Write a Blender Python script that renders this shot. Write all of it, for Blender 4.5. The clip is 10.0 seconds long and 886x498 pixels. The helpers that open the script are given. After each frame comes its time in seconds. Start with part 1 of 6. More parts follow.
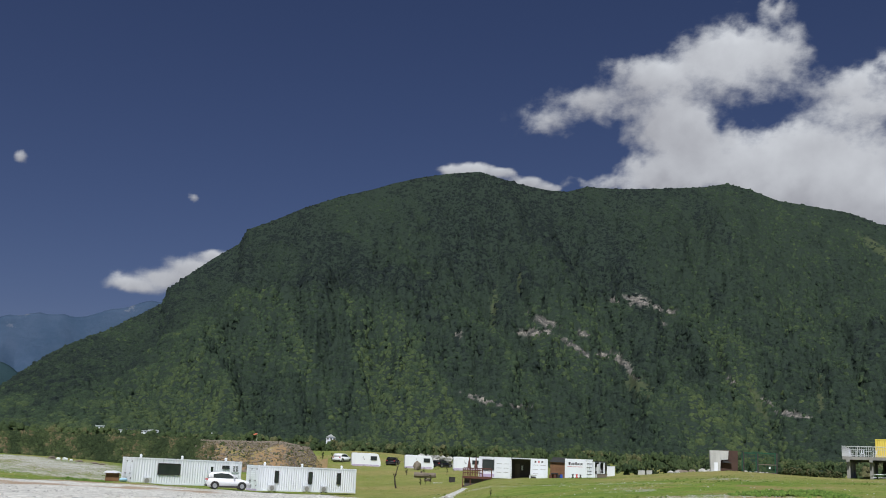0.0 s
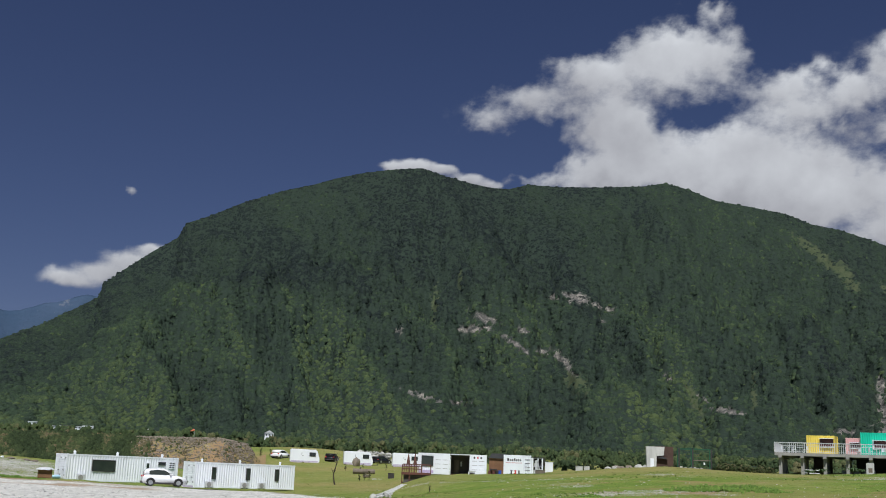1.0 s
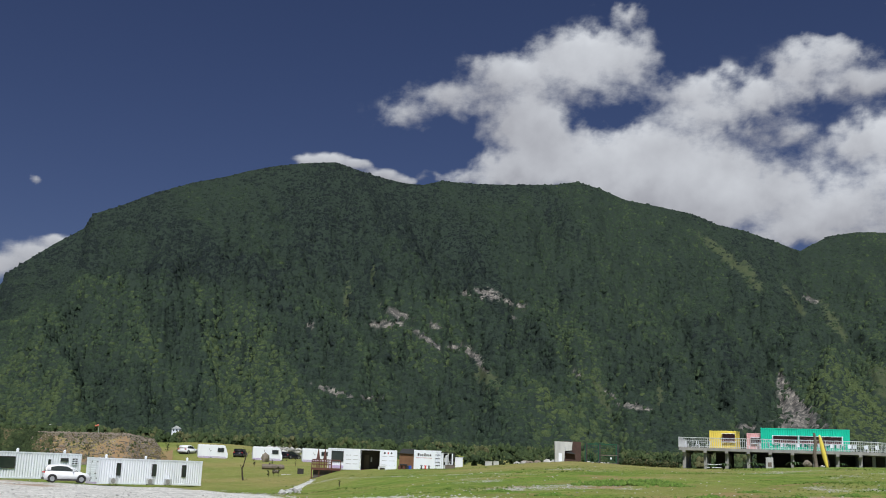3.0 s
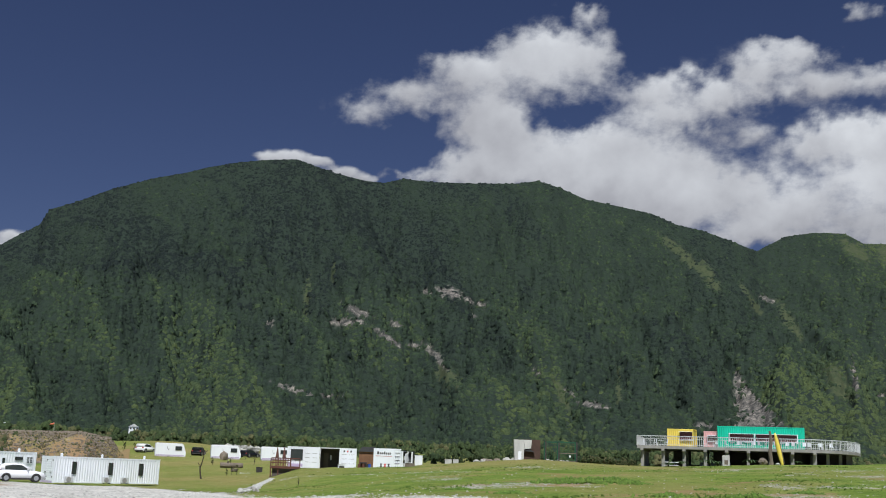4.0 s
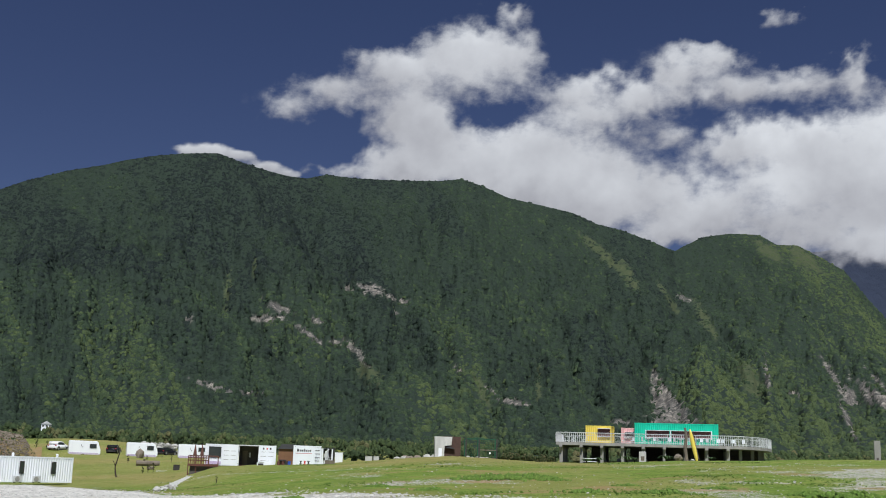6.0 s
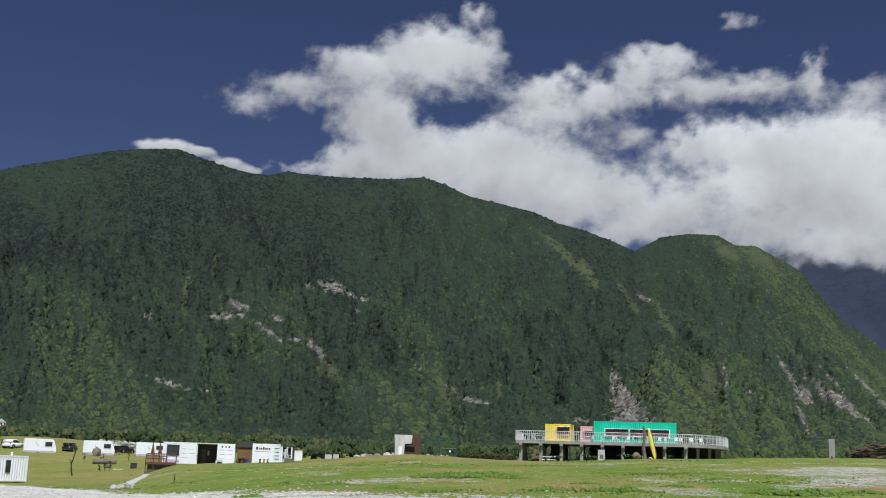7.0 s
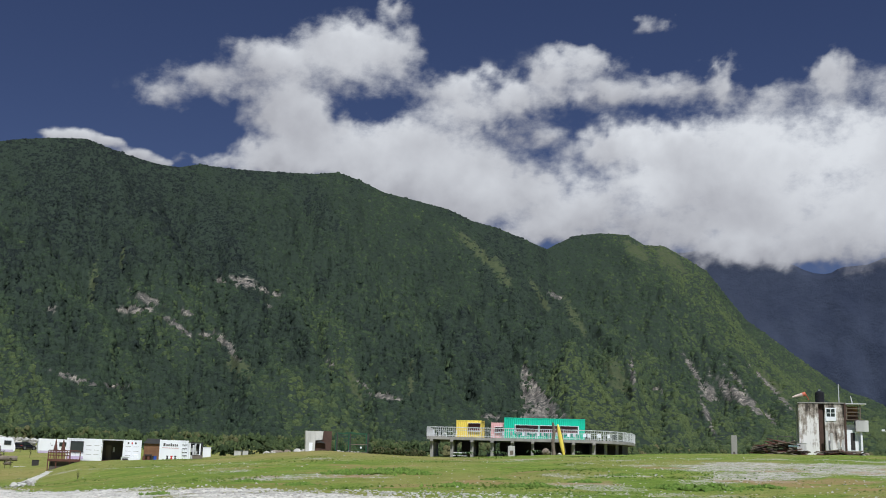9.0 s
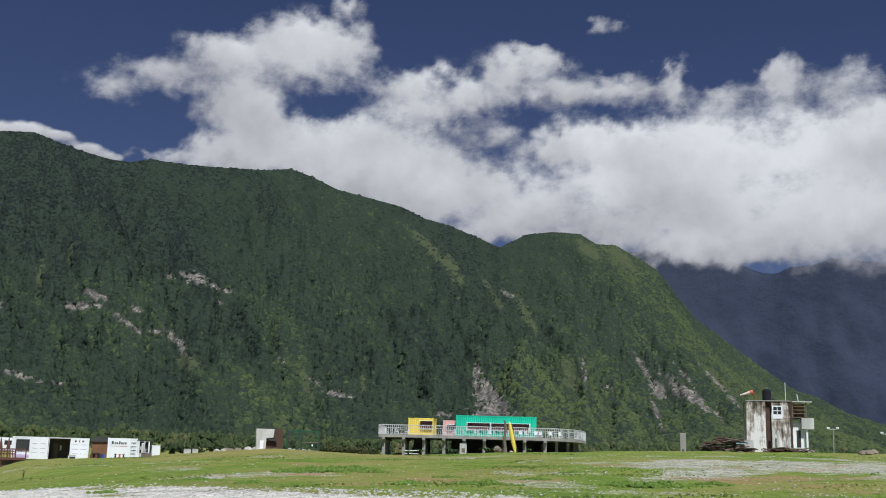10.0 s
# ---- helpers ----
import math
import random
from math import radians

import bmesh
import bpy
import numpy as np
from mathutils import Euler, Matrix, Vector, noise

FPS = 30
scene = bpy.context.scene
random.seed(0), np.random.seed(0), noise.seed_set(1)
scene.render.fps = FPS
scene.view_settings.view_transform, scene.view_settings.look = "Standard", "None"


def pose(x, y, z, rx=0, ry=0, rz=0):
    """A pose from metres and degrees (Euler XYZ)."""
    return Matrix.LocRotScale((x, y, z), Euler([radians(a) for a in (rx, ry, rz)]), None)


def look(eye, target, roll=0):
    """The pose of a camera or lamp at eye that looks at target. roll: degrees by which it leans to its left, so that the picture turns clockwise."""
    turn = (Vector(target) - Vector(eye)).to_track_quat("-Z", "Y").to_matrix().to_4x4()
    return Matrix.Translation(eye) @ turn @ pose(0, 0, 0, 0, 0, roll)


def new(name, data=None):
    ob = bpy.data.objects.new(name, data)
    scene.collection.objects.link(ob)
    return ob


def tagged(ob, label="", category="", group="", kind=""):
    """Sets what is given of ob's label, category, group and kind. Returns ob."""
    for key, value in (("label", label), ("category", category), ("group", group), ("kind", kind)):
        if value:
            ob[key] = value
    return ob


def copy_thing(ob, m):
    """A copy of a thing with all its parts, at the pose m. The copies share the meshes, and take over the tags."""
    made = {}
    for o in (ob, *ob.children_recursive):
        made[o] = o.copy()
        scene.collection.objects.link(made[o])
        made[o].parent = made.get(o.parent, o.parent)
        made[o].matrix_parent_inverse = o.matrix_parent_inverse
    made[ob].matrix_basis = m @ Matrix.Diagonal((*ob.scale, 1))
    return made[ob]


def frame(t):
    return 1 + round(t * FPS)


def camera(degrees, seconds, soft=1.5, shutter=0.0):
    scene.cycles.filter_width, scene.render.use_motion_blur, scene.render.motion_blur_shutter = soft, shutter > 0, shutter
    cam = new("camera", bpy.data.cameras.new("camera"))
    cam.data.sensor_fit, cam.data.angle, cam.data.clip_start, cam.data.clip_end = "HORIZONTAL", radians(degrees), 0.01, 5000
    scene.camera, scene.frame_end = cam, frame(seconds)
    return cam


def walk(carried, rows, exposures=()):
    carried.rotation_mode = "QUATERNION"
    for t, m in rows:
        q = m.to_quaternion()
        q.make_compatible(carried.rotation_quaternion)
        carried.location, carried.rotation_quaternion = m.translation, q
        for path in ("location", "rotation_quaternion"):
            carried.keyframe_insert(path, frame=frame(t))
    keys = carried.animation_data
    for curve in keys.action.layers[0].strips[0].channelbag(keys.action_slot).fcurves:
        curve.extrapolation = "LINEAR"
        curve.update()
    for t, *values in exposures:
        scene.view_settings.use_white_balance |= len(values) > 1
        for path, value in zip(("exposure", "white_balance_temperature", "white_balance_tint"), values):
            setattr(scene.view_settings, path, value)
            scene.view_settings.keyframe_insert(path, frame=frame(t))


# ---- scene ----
EYE = 1.6
cam = camera(44.63, 10.0, soft=1.0)
# seconds, turn, tilt and lean in degrees: the camera stands on its tripod and pans to the right
TURNS = [
    (0.0, 0.08, 11.73, 2.37),
    (0.5, -1.48, 11.68, 2.34),
    (1.0, -3.11, 11.66, 2.27),
    (1.5, -4.36, 11.66, 2.23),
    (2.0, -5.64, 11.61, 2.25),
    (2.5, -6.72, 11.60, 2.14),
    (3.0, -7.82, 11.59, 2.10),
    (3.5, -8.89, 11.58, 2.06),
    (4.0, -9.94, 11.57, 2.01),
    (4.5, -11.14, 11.57, 1.91),
    (5.0, -12.14, 11.56, 1.84),
    (5.5, -13.11, 11.56, 1.80),
    (6.0, -14.13, 11.55, 1.78),
    (6.5, -15.16, 11.53, 1.77),
    (7.0, -16.22, 11.52, 1.76),
    (7.5, -17.39, 11.52, 1.67),
    (8.0, -18.54, 11.52, 1.62),
    (8.5, -19.71, 11.49, 1.61),
    (9.0, -20.89, 11.46, 1.61),
    (9.5, -22.17, 11.44, 1.56),
    (10.0, -23.43, 11.41, 1.49),
]
walk(cam, [(t, pose(0, 0, EYE, 0, 0, yaw) @ pose(0, 0, 0, 90 + tilt, 0, 0) @ pose(0, 0, 0, 0, 0, lean)) for t, yaw, tilt, lean in TURNS], [(0.0, -0.12, 5950, 9), (5.0, -0.04, 5950, 9), (10.0, 0.0, 5950, 9)])

# ---- light ----
SUN_BEARING, SUN_HEIGHT = -172.0, 57.0
sun_data = bpy.data.lights.new("sun", "SUN")
sun_data.energy, sun_data.angle, sun_data.color = 5.0, radians(0.5), (1.0, 0.95, 0.87)
sun = new("sun", sun_data)
b, h = radians(SUN_BEARING), radians(SUN_HEIGHT)
sun.matrix_world = look(Vector((math.sin(b) * math.cos(h), math.cos(b) * math.cos(h), math.sin(h))) * 60, (0, 0, 0))
world = bpy.data.worlds.new("sky")
scene.world = world
world.use_nodes = True
wt = world.node_tree
sky = wt.nodes.new("ShaderNodeTexSky")
sky.sky_type, sky.sun_disc = "NISHITA", False
sky.sun_elevation, sky.sun_rotation = h, b
sky.air_density, sky.dust_density, sky.ozone_density, sky.altitude = 1.0, 0.2, 2.5, 800
tint = wt.nodes.new("ShaderNodeMixRGB")
tint.blend_type, tint.inputs[0].default_value, tint.inputs[2].default_value = "MULTIPLY", 1.0, (0.90, 0.80, 1.0, 1)
wt.links.new(sky.outputs[0], tint.inputs[1])
wt.links.new(tint.outputs[0], wt.nodes["Background"].inputs[0])
wt.nodes["Background"].inputs[1].default_value = 0.036

# ---- small tools ----
rng = np.random.default_rng(7)


def at(bearing, d):
    """East and north of a point at a bearing (clockwise, degrees) and a distance from the tripod."""
    return d * math.sin(radians(bearing)), d * math.cos(radians(bearing))


def smooth(a, b, v):
    v = np.clip((v - a) / (b - a), 0, 1)
    return v * v * (3 - 2 * v)


def value_noise(x, y, seed=0):
    """Smooth noise from 0 to 1 on arrays."""
    xi, yi = np.floor(x).astype(np.int64), np.floor(y).astype(np.int64)
    u, v = x - xi, y - yi
    u, v = u * u * (3 - 2 * u), v * v * (3 - 2 * v)

    def corner(i, j):
        k = (i * 374761393 + j * 668265263 + seed * 974634777) & 0xFFFFFFFF
        k = ((k ^ (k >> 13)) * 1274126177) & 0xFFFFFFFF
        return ((k ^ (k >> 16)) & 0xFFFF) / 65535.0
    low = corner(xi, yi) * (1 - u) + corner(xi + 1, yi) * u
    high = corner(xi, yi + 1) * (1 - u) + corner(xi + 1, yi + 1) * u
    return low * (1 - v) + high * v


def fbm(x, y, octaves=4, seed=0):
    total, size, norm = 0.0, 1.0, 0.0
    for k in range(octaves):
        total = total + size * value_noise(x * 2 ** k, y * 2 ** k, seed + k * 17)
        norm += size
        size *= 0.5
    return total / norm


def grid_mesh(name, verts, rows, cols, material, attributes=(), wrap=False, flat=False):
    """A sheet of rows x cols points as one mesh, with float attributes on its points."""
    me = bpy.data.meshes.new(name)
    c2 = cols if wrap else cols - 1
    i, j = np.meshgrid(np.arange(rows - 1), np.arange(c2), indexing="ij")
    j1 = (j + 1) % cols
    quads = np.stack([i * cols + j, i * cols + j1, (i + 1) * cols + j1, (i + 1) * cols + j], -1).reshape(-1, 4)
    fill_mesh(me, verts, quads, flat)
    for key, values in attributes:
        a = me.attributes.new(key, "FLOAT", "POINT")
        a.data.foreach_set("value", np.ascontiguousarray(values, np.float32).ravel())
    me.materials.append(material)
    return new(name, me)


def fill_mesh(me, verts, faces, flat=False):
    verts, faces = np.ascontiguousarray(verts, np.float32), np.ascontiguousarray(faces, np.int32)
    n, k = faces.shape
    me.vertices.add(len(verts))
    me.vertices.foreach_set("co", verts.ravel())
    me.loops.add(n * k)
    me.loops.foreach_set("vertex_index", faces.ravel())
    me.polygons.add(n)
    me.polygons.foreach_set("loop_start", np.arange(0, n * k, k, dtype=np.int32))
    me.polygons.foreach_set("use_smooth", np.full(n, not flat))
    me.update(calc_edges=True)
    me.validate()


def ico():
    bm = bmesh.new()
    bmesh.ops.create_icosphere(bm, subdivisions=1, radius=1)
    v = np.array([p.co[:] for p in bm.verts])
    f = np.array([[p.index for p in q.verts] for q in bm.faces])
    bm.free()
    return v, f


ICO_V, ICO_F = ico()
RING = np.arange(6) * np.pi / 3
GEM_V = np.concatenate([np.stack([np.cos(RING), np.sin(RING), RING * 0 - 0.7], -1),
                        np.stack([np.cos(RING + 0.5) * 0.82, np.sin(RING + 0.5) * 0.82, RING * 0 + 0.35], -1), [[0, 0, 0.9]]])
GEM_F = np.array([f for k in range(6) for f in ((k, (k + 1) % 6, 6 + k), ((k + 1) % 6, 6 + (k + 1) % 6, 6 + k), (6 + k, 6 + (k + 1) % 6, 12))])

FIVE = np.arange(5) * np.pi * 0.4
DOME_V = np.concatenate([np.stack([np.cos(FIVE), np.sin(FIVE), FIVE * 0 - 1.3], -1), np.stack([np.cos(FIVE + 0.6) * 0.8, np.sin(FIVE + 0.6) * 0.8, FIVE * 0 + 0.45], -1), [[0, 0, 0.88]]])
DOME_F = np.array([f for k in range(5) for f in ((k, (k + 1) % 5, 5 + k), ((k + 1) % 5, 5 + (k + 1) % 5, 5 + k), (5 + k, 5 + (k + 1) % 5, 10))])


def lumps(name, centres, radii, material, rough=0.25, squash=(1, 1, 1), tone=None, flat=False, shape_v=ICO_V, shape_f=ICO_F):
    """Many uneven lumps in one mesh: crowns, clumps of leaves or stones. tone: a value for each lump."""
    n, m = len(centres), len(shape_v)
    radii = np.asarray(radii, float).reshape(n, -1)
    shape = shape_v[None] * (1 + rough * rng.uniform(-1, 1, (n, m, 1)))
    turn = rng.uniform(0, 2 * np.pi, n)
    c, s = np.cos(turn)[:, None], np.sin(turn)[:, None]
    shape = np.stack([shape[..., 0] * c - shape[..., 1] * s, shape[..., 0] * s + shape[..., 1] * c, shape[..., 2]], -1)
    verts = (shape * radii[:, None, :] * np.array(squash) + np.asarray(centres)[:, None, :]).reshape(-1, 3)
    faces = (shape_f[None] + (np.arange(n) * m)[:, None, None]).reshape(-1, 3)
    me = bpy.data.meshes.new(name)
    fill_mesh(me, verts, faces, flat)
    a = me.attributes.new("tone", "FLOAT", "POINT")
    a.data.foreach_set("value", np.repeat(rng.random(n) if tone is None else tone, m).astype(np.float32))
    me.materials.append(material)
    return me


def part(name, bm, material, parent=None, label="", smooth_faces=False):
    me = bpy.data.meshes.new(name)
    bmesh.ops.recalc_face_normals(bm, faces=bm.faces)
    bm.to_mesh(me)
    bm.free()
    me.materials.append(material)
    if smooth_faces:
        me.polygons.foreach_set("use_smooth", [True] * len(me.polygons))
    ob = new(name, me)
    ob.parent = parent
    if label:
        ob["label"] = label
    return ob


def thing(name, m, label, category, group="", kind=""):
    ob = new(name)
    ob.empty_display_size = 0.3
    ob.matrix_world = m
    return tagged(ob, label, category, group, kind)


def box(bm, x0, x1, y0, y1, z0, z1, bevel=0.0, m=None):
    made = bmesh.ops.create_cube(bm, size=1, matrix=Matrix.Translation(((x0 + x1) / 2, (y0 + y1) / 2, (z0 + z1) / 2)) @ Matrix.Diagonal((x1 - x0, y1 - y0, z1 - z0, 1)))
    if bevel:
        edges = list({e for v in made["verts"] for e in v.link_edges})
        got = bmesh.ops.bevel(bm, geom=edges, offset=bevel, segments=1, affect="EDGES")
        made["verts"] = list({v for f in got["faces"] for v in f.verts} | {v for v in made["verts"] if v.is_valid})
    if m is not None:
        bmesh.ops.transform(bm, matrix=m, verts=[v for v in made["verts"] if v.is_valid])
    return bm


def boxes(*dims, bevel=0.0):
    bm = bmesh.new()
    for d in dims:
        box(bm, *d, bevel=bevel)
    return bm


def rod(bm, a, b, r, r2=None, sides=8):
    a, b = Vector(a), Vector(b)
    turn = (b - a).to_track_quat("Z", "Y").to_matrix().to_4x4()
    bmesh.ops.create_cone(bm, cap_ends=True, segments=sides, radius1=r, radius2=r if r2 is None else r2, depth=(b - a).length, matrix=Matrix.Translation((a + b) / 2) @ turn)
    return bm


def rods(*ends, r=0.03, sides=8):
    bm = bmesh.new()
    for a, b in ends:
        rod(bm, a, b, r, sides=sides)
    return bm


def tube(points, radii, sides=9):
    """One continuous stem through the points."""
    bm, rings = bmesh.new(), []
    for p, r in zip(points, radii):
        rings.append([bm.verts.new((p[0] + r * math.cos(t), p[1] + r * math.sin(t), p[2])) for t in np.linspace(0, 2 * math.pi, sides, endpoint=False)])
    for low, high in zip(rings[:-1], rings[1:]):
        for k in range(sides):
            bm.faces.new((low[k], low[(k + 1) % sides], high[(k + 1) % sides], high[k]))
    bm.faces.new(rings[0][::-1])
    bm.faces.new(rings[-1])
    return bm


def prism(points, y0, y1):
    """An outline in x and z, given depth along y."""
    bm = bmesh.new()
    low = [bm.verts.new((x, y0, z)) for x, z in points]
    high = [bm.verts.new((x, y1, z)) for x, z in points]
    n = len(points)
    for i in range(n):
        bm.faces.new((low[i], low[(i + 1) % n], high[(i + 1) % n], high[i]))
    bm.faces.new(low[::-1])
    bm.faces.new(high)
    return bm


# ---- materials ----
def nodes_of(name):
    mat = bpy.data.materials.new(name)
    mat.use_nodes = True
    nt = mat.node_tree
    return mat, nt, nt.nodes["Principled BSDF"], nt.nodes.new, nt.links.new


def ramp(nt, source, stops):
    r = nt.nodes.new("ShaderNodeValToRGB")
    while len(r.color_ramp.elements) < len(stops):
        r.color_ramp.elements.new(0.5)
    for e, (p, c) in zip(r.color_ramp.elements, stops):
        e.position, e.color = p, (*c, 1)
    nt.links.new(source, r.inputs[0])
    return r.outputs[0]


def noise_of(nt, scale, detail=4.0, rough=0.6, stretch=(1, 1, 1)):
    co = nt.nodes.new("ShaderNodeTexCoord")
    mp = nt.nodes.new("ShaderNodeMapping")
    mp.inputs["Scale"].default_value = stretch
    n = nt.nodes.new("ShaderNodeTexNoise")
    n.inputs["Scale"].default_value, n.inputs["Detail"].default_value, n.inputs["Roughness"].default_value = scale, detail, rough
    nt.links.new(co.outputs["Object"], mp.inputs[0])
    nt.links.new(mp.outputs[0], n.inputs[0])
    return n.outputs[0]


def mix(nt, factor, a, b, mode="MIX"):
    m = nt.nodes.new("ShaderNodeMixRGB")
    m.blend_type = mode
    for k, v in enumerate((factor, a, b)):
        if isinstance(v, (int, float)):
            m.inputs[k].default_value = v
        elif isinstance(v, tuple):
            m.inputs[k].default_value = (*v, 1)
        else:
            nt.links.new(v, m.inputs[k])
    return m.outputs[0]


def attr(nt, key):
    a = nt.nodes.new("ShaderNodeAttribute")
    a.attribute_name = key
    return a.outputs["Fac"]


def math_node(nt, op, a, b=0.0, clamp=False):
    m = nt.nodes.new("ShaderNodeMath")
    m.operation, m.use_clamp = op, clamp
    for k, v in enumerate((a, b)):
        if isinstance(v, (int, float)):
            m.inputs[k].default_value = v
        else:
            nt.links.new(v, m.inputs[k])
    return m.outputs[0]


def bump(nt, height, strength, distance):
    n = nt.nodes.new("ShaderNodeBump")
    n.inputs["Strength"].default_value, n.inputs["Distance"].default_value = strength, distance
    nt.links.new(height, n.inputs["Height"])
    return n.outputs[0]


def plain(name, colour, rough=0.6, metal=0.0, dirt=0.25, scale=3.0, streaks=False, relief=0.0):
    """Paint, metal, wood or concrete with stains at two scales."""
    mat, nt, out, node, link = nodes_of(name)
    big = noise_of(nt, scale * 0.4, 4, 0.6, (1, 1, 0.15) if streaks else (1, 1, 1))
    fine = noise_of(nt, scale * 9, 3, 0.6, (1, 1, 0.3) if streaks else (1, 1, 1))
    dark = tuple(c * (1 - dirt) for c in colour)
    base = ramp(nt, big, [(0.3, dark), (0.62, colour)])
    link(mix(nt, dirt * 0.5, base, ramp(nt, fine, [(0.35, tuple(c * 0.55 for c in colour)), (0.65, tuple(min(1, c * 1.15) for c in colour))])), out.inputs["Base Color"])
    out.inputs["Roughness"].default_value, out.inputs["Metallic"].default_value = rough, metal
    if relief:
        link(bump(nt, fine, 0.6, relief), out.inputs["Normal"])
    return mat


white_paint = plain("white_paint", (0.86, 0.885, 0.93), 0.45, dirt=0.06, streaks=True)
lilac_paint = plain("lilac_paint", (0.55, 0.46, 0.66), 0.5, dirt=0.15)
dark_frame = plain("dark_frame", (0.045, 0.04, 0.04), 0.5, dirt=0.3)
# dark brown that puts the shade of interiors and undersides into the colour
painted_shade = plain("painted_shade", (0.11, 0.095, 0.085), 0.8, dirt=0.4)
car_white = plain("car_white", (0.82, 0.83, 0.85), 0.18, dirt=0.04)
car_black = plain("car_black", (0.012, 0.013, 0.016), 0.2, dirt=0.1)
rubber = plain("rubber", (0.02, 0.02, 0.02), 0.8)
steel = plain("steel", (0.55, 0.56, 0.58), 0.35, 0.8, dirt=0.25)
galvanised = plain("galvanised", (0.72, 0.73, 0.75), 0.45, 0.3, dirt=0.2)
concrete = plain("concrete", (0.34, 0.33, 0.31), 0.9, dirt=0.35, streaks=True, relief=0.02)
pale_concrete = plain("pale_concrete", (0.60, 0.60, 0.58), 0.9, dirt=0.4, streaks=True, relief=0.02)
brown_wood = plain("brown_wood", (0.23, 0.115, 0.055), 0.7, dirt=0.35)
deck_wood = plain("deck_wood", (0.13, 0.05, 0.035), 0.7, dirt=0.35)
grey_wood = plain("grey_wood", (0.20, 0.165, 0.13), 0.9, dirt=0.5, streaks=True)
yellow_paint = plain("yellow_paint", (0.86, 0.68, 0.11), 0.45, dirt=0.12, streaks=True)
teal_paint = plain("teal_paint", (0.025, 0.55, 0.36), 0.45, dirt=0.12, streaks=True)
pink_paint = plain("pink_paint", (0.75, 0.42, 0.42), 0.5, dirt=0.15)
red_paint = plain("red_paint", (0.55, 0.03, 0.03), 0.5)
blue_paint = plain("blue_paint", (0.03, 0.09, 0.45), 0.5)
green_net = plain("green_net", (0.02, 0.09, 0.05), 0.9)
shingle = plain("shingle", (0.06, 0.06, 0.065), 0.9, dirt=0.3)
pale_stone = plain("pale_stone", (0.52, 0.51, 0.48), 0.9, dirt=0.4, scale=1.5, relief=0.03)
brown_rock = plain("brown_rock", (0.25, 0.21, 0.165), 0.95, dirt=0.5, scale=1.2, relief=0.03)
tank_black = plain("tank_black", (0.015, 0.015, 0.02), 0.4)


def glass_material():
    mat, nt, out, node, link = nodes_of("window_glass")
    link(ramp(nt, noise_of(nt, 0.7, 2), [(0.3, (0.02, 0.03, 0.03)), (0.7, (0.045, 0.055, 0.05))]), out.inputs["Base Color"])
    out.inputs["Roughness"].default_value = 0.08
    return mat


glass = glass_material()


def leaf_material(name, dark, lit, dry, scale):
    """Foliage: each crown or clump has its tone, broken up by leaf-sized mottling."""
    mat, nt, out, node, link = nodes_of(name)
    tone = ramp(nt, attr(nt, "tone"), [(0.0, dark), (0.55, lit), (1.0, dry)])
    mottle = noise_of(nt, scale, 3, 0.7)
    link(mix(nt, 0.7, tone, ramp(nt, mottle, [(0.34, (0.42, 0.44, 0.44)), (0.66, (1.3, 1.33, 1.25))]), "MULTIPLY"), out.inputs["Base Color"])
    out.inputs["Roughness"].default_value = 0.75
    out.inputs["Specular IOR Level"].default_value = 0.12
    link(bump(nt, noise_of(nt, scale * 0.8, 4, 0.75), 1.0, 0.7 / scale), out.inputs["Normal"])
    return mat


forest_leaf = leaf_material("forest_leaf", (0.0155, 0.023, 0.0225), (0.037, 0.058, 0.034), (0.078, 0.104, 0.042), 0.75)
belt_leaf = leaf_material("belt_leaf", (0.032, 0.050, 0.024), (0.066, 0.092, 0.036), (0.135, 0.125, 0.062), 1.5)
bush_leaf = leaf_material("bush_leaf", (0.028, 0.042, 0.018), (0.062, 0.082, 0.032), (0.14, 0.115, 0.065), 3.0)
weed_leaf = leaf_material("weed_leaf", (0.11, 0.19, 0.035), (0.17, 0.25, 0.055), (0.30, 0.28, 0.12), 6.0)


def mountain_material():
    mat, nt, out, node, link = nodes_of("forest_floor_and_rock")
    floor = ramp(nt, noise_of(nt, 0.22, 6, 0.75), [(0.3, (0.019, 0.029, 0.024)), (0.7, (0.034, 0.050, 0.034))])
    strata = math_node(nt, "ADD", math_node(nt, "MULTIPLY", noise_of(nt, 0.055, 6, 0.8, (1, 1, 2.6)), 0.55), math_node(nt, "MULTIPLY", noise_of(nt, 0.11, 5, 0.75, (1, 1, 0.3)), 0.45))
    rock = ramp(nt, strata, [(0.40, (0.03, 0.035, 0.035)), (0.50, (0.12, 0.113, 0.105)), (0.62, (0.37, 0.335, 0.29))])
    meadow = ramp(nt, noise_of(nt, 0.06, 5, 0.7), [(0.3, (0.045, 0.062, 0.032)), (0.7, (0.078, 0.090, 0.048))])
    floor = mix(nt, attr(nt, "meadow"), floor, meadow)
    link(mix(nt, attr(nt, "rock"), floor, rock), out.inputs["Base Color"])
    out.inputs["Roughness"].default_value = 0.95
    out.inputs["Specular IOR Level"].default_value = 0.1
    link(bump(nt, noise_of(nt, 0.25, 5, 0.7), 0.7, 1.2), out.inputs["Normal"])
    return mat


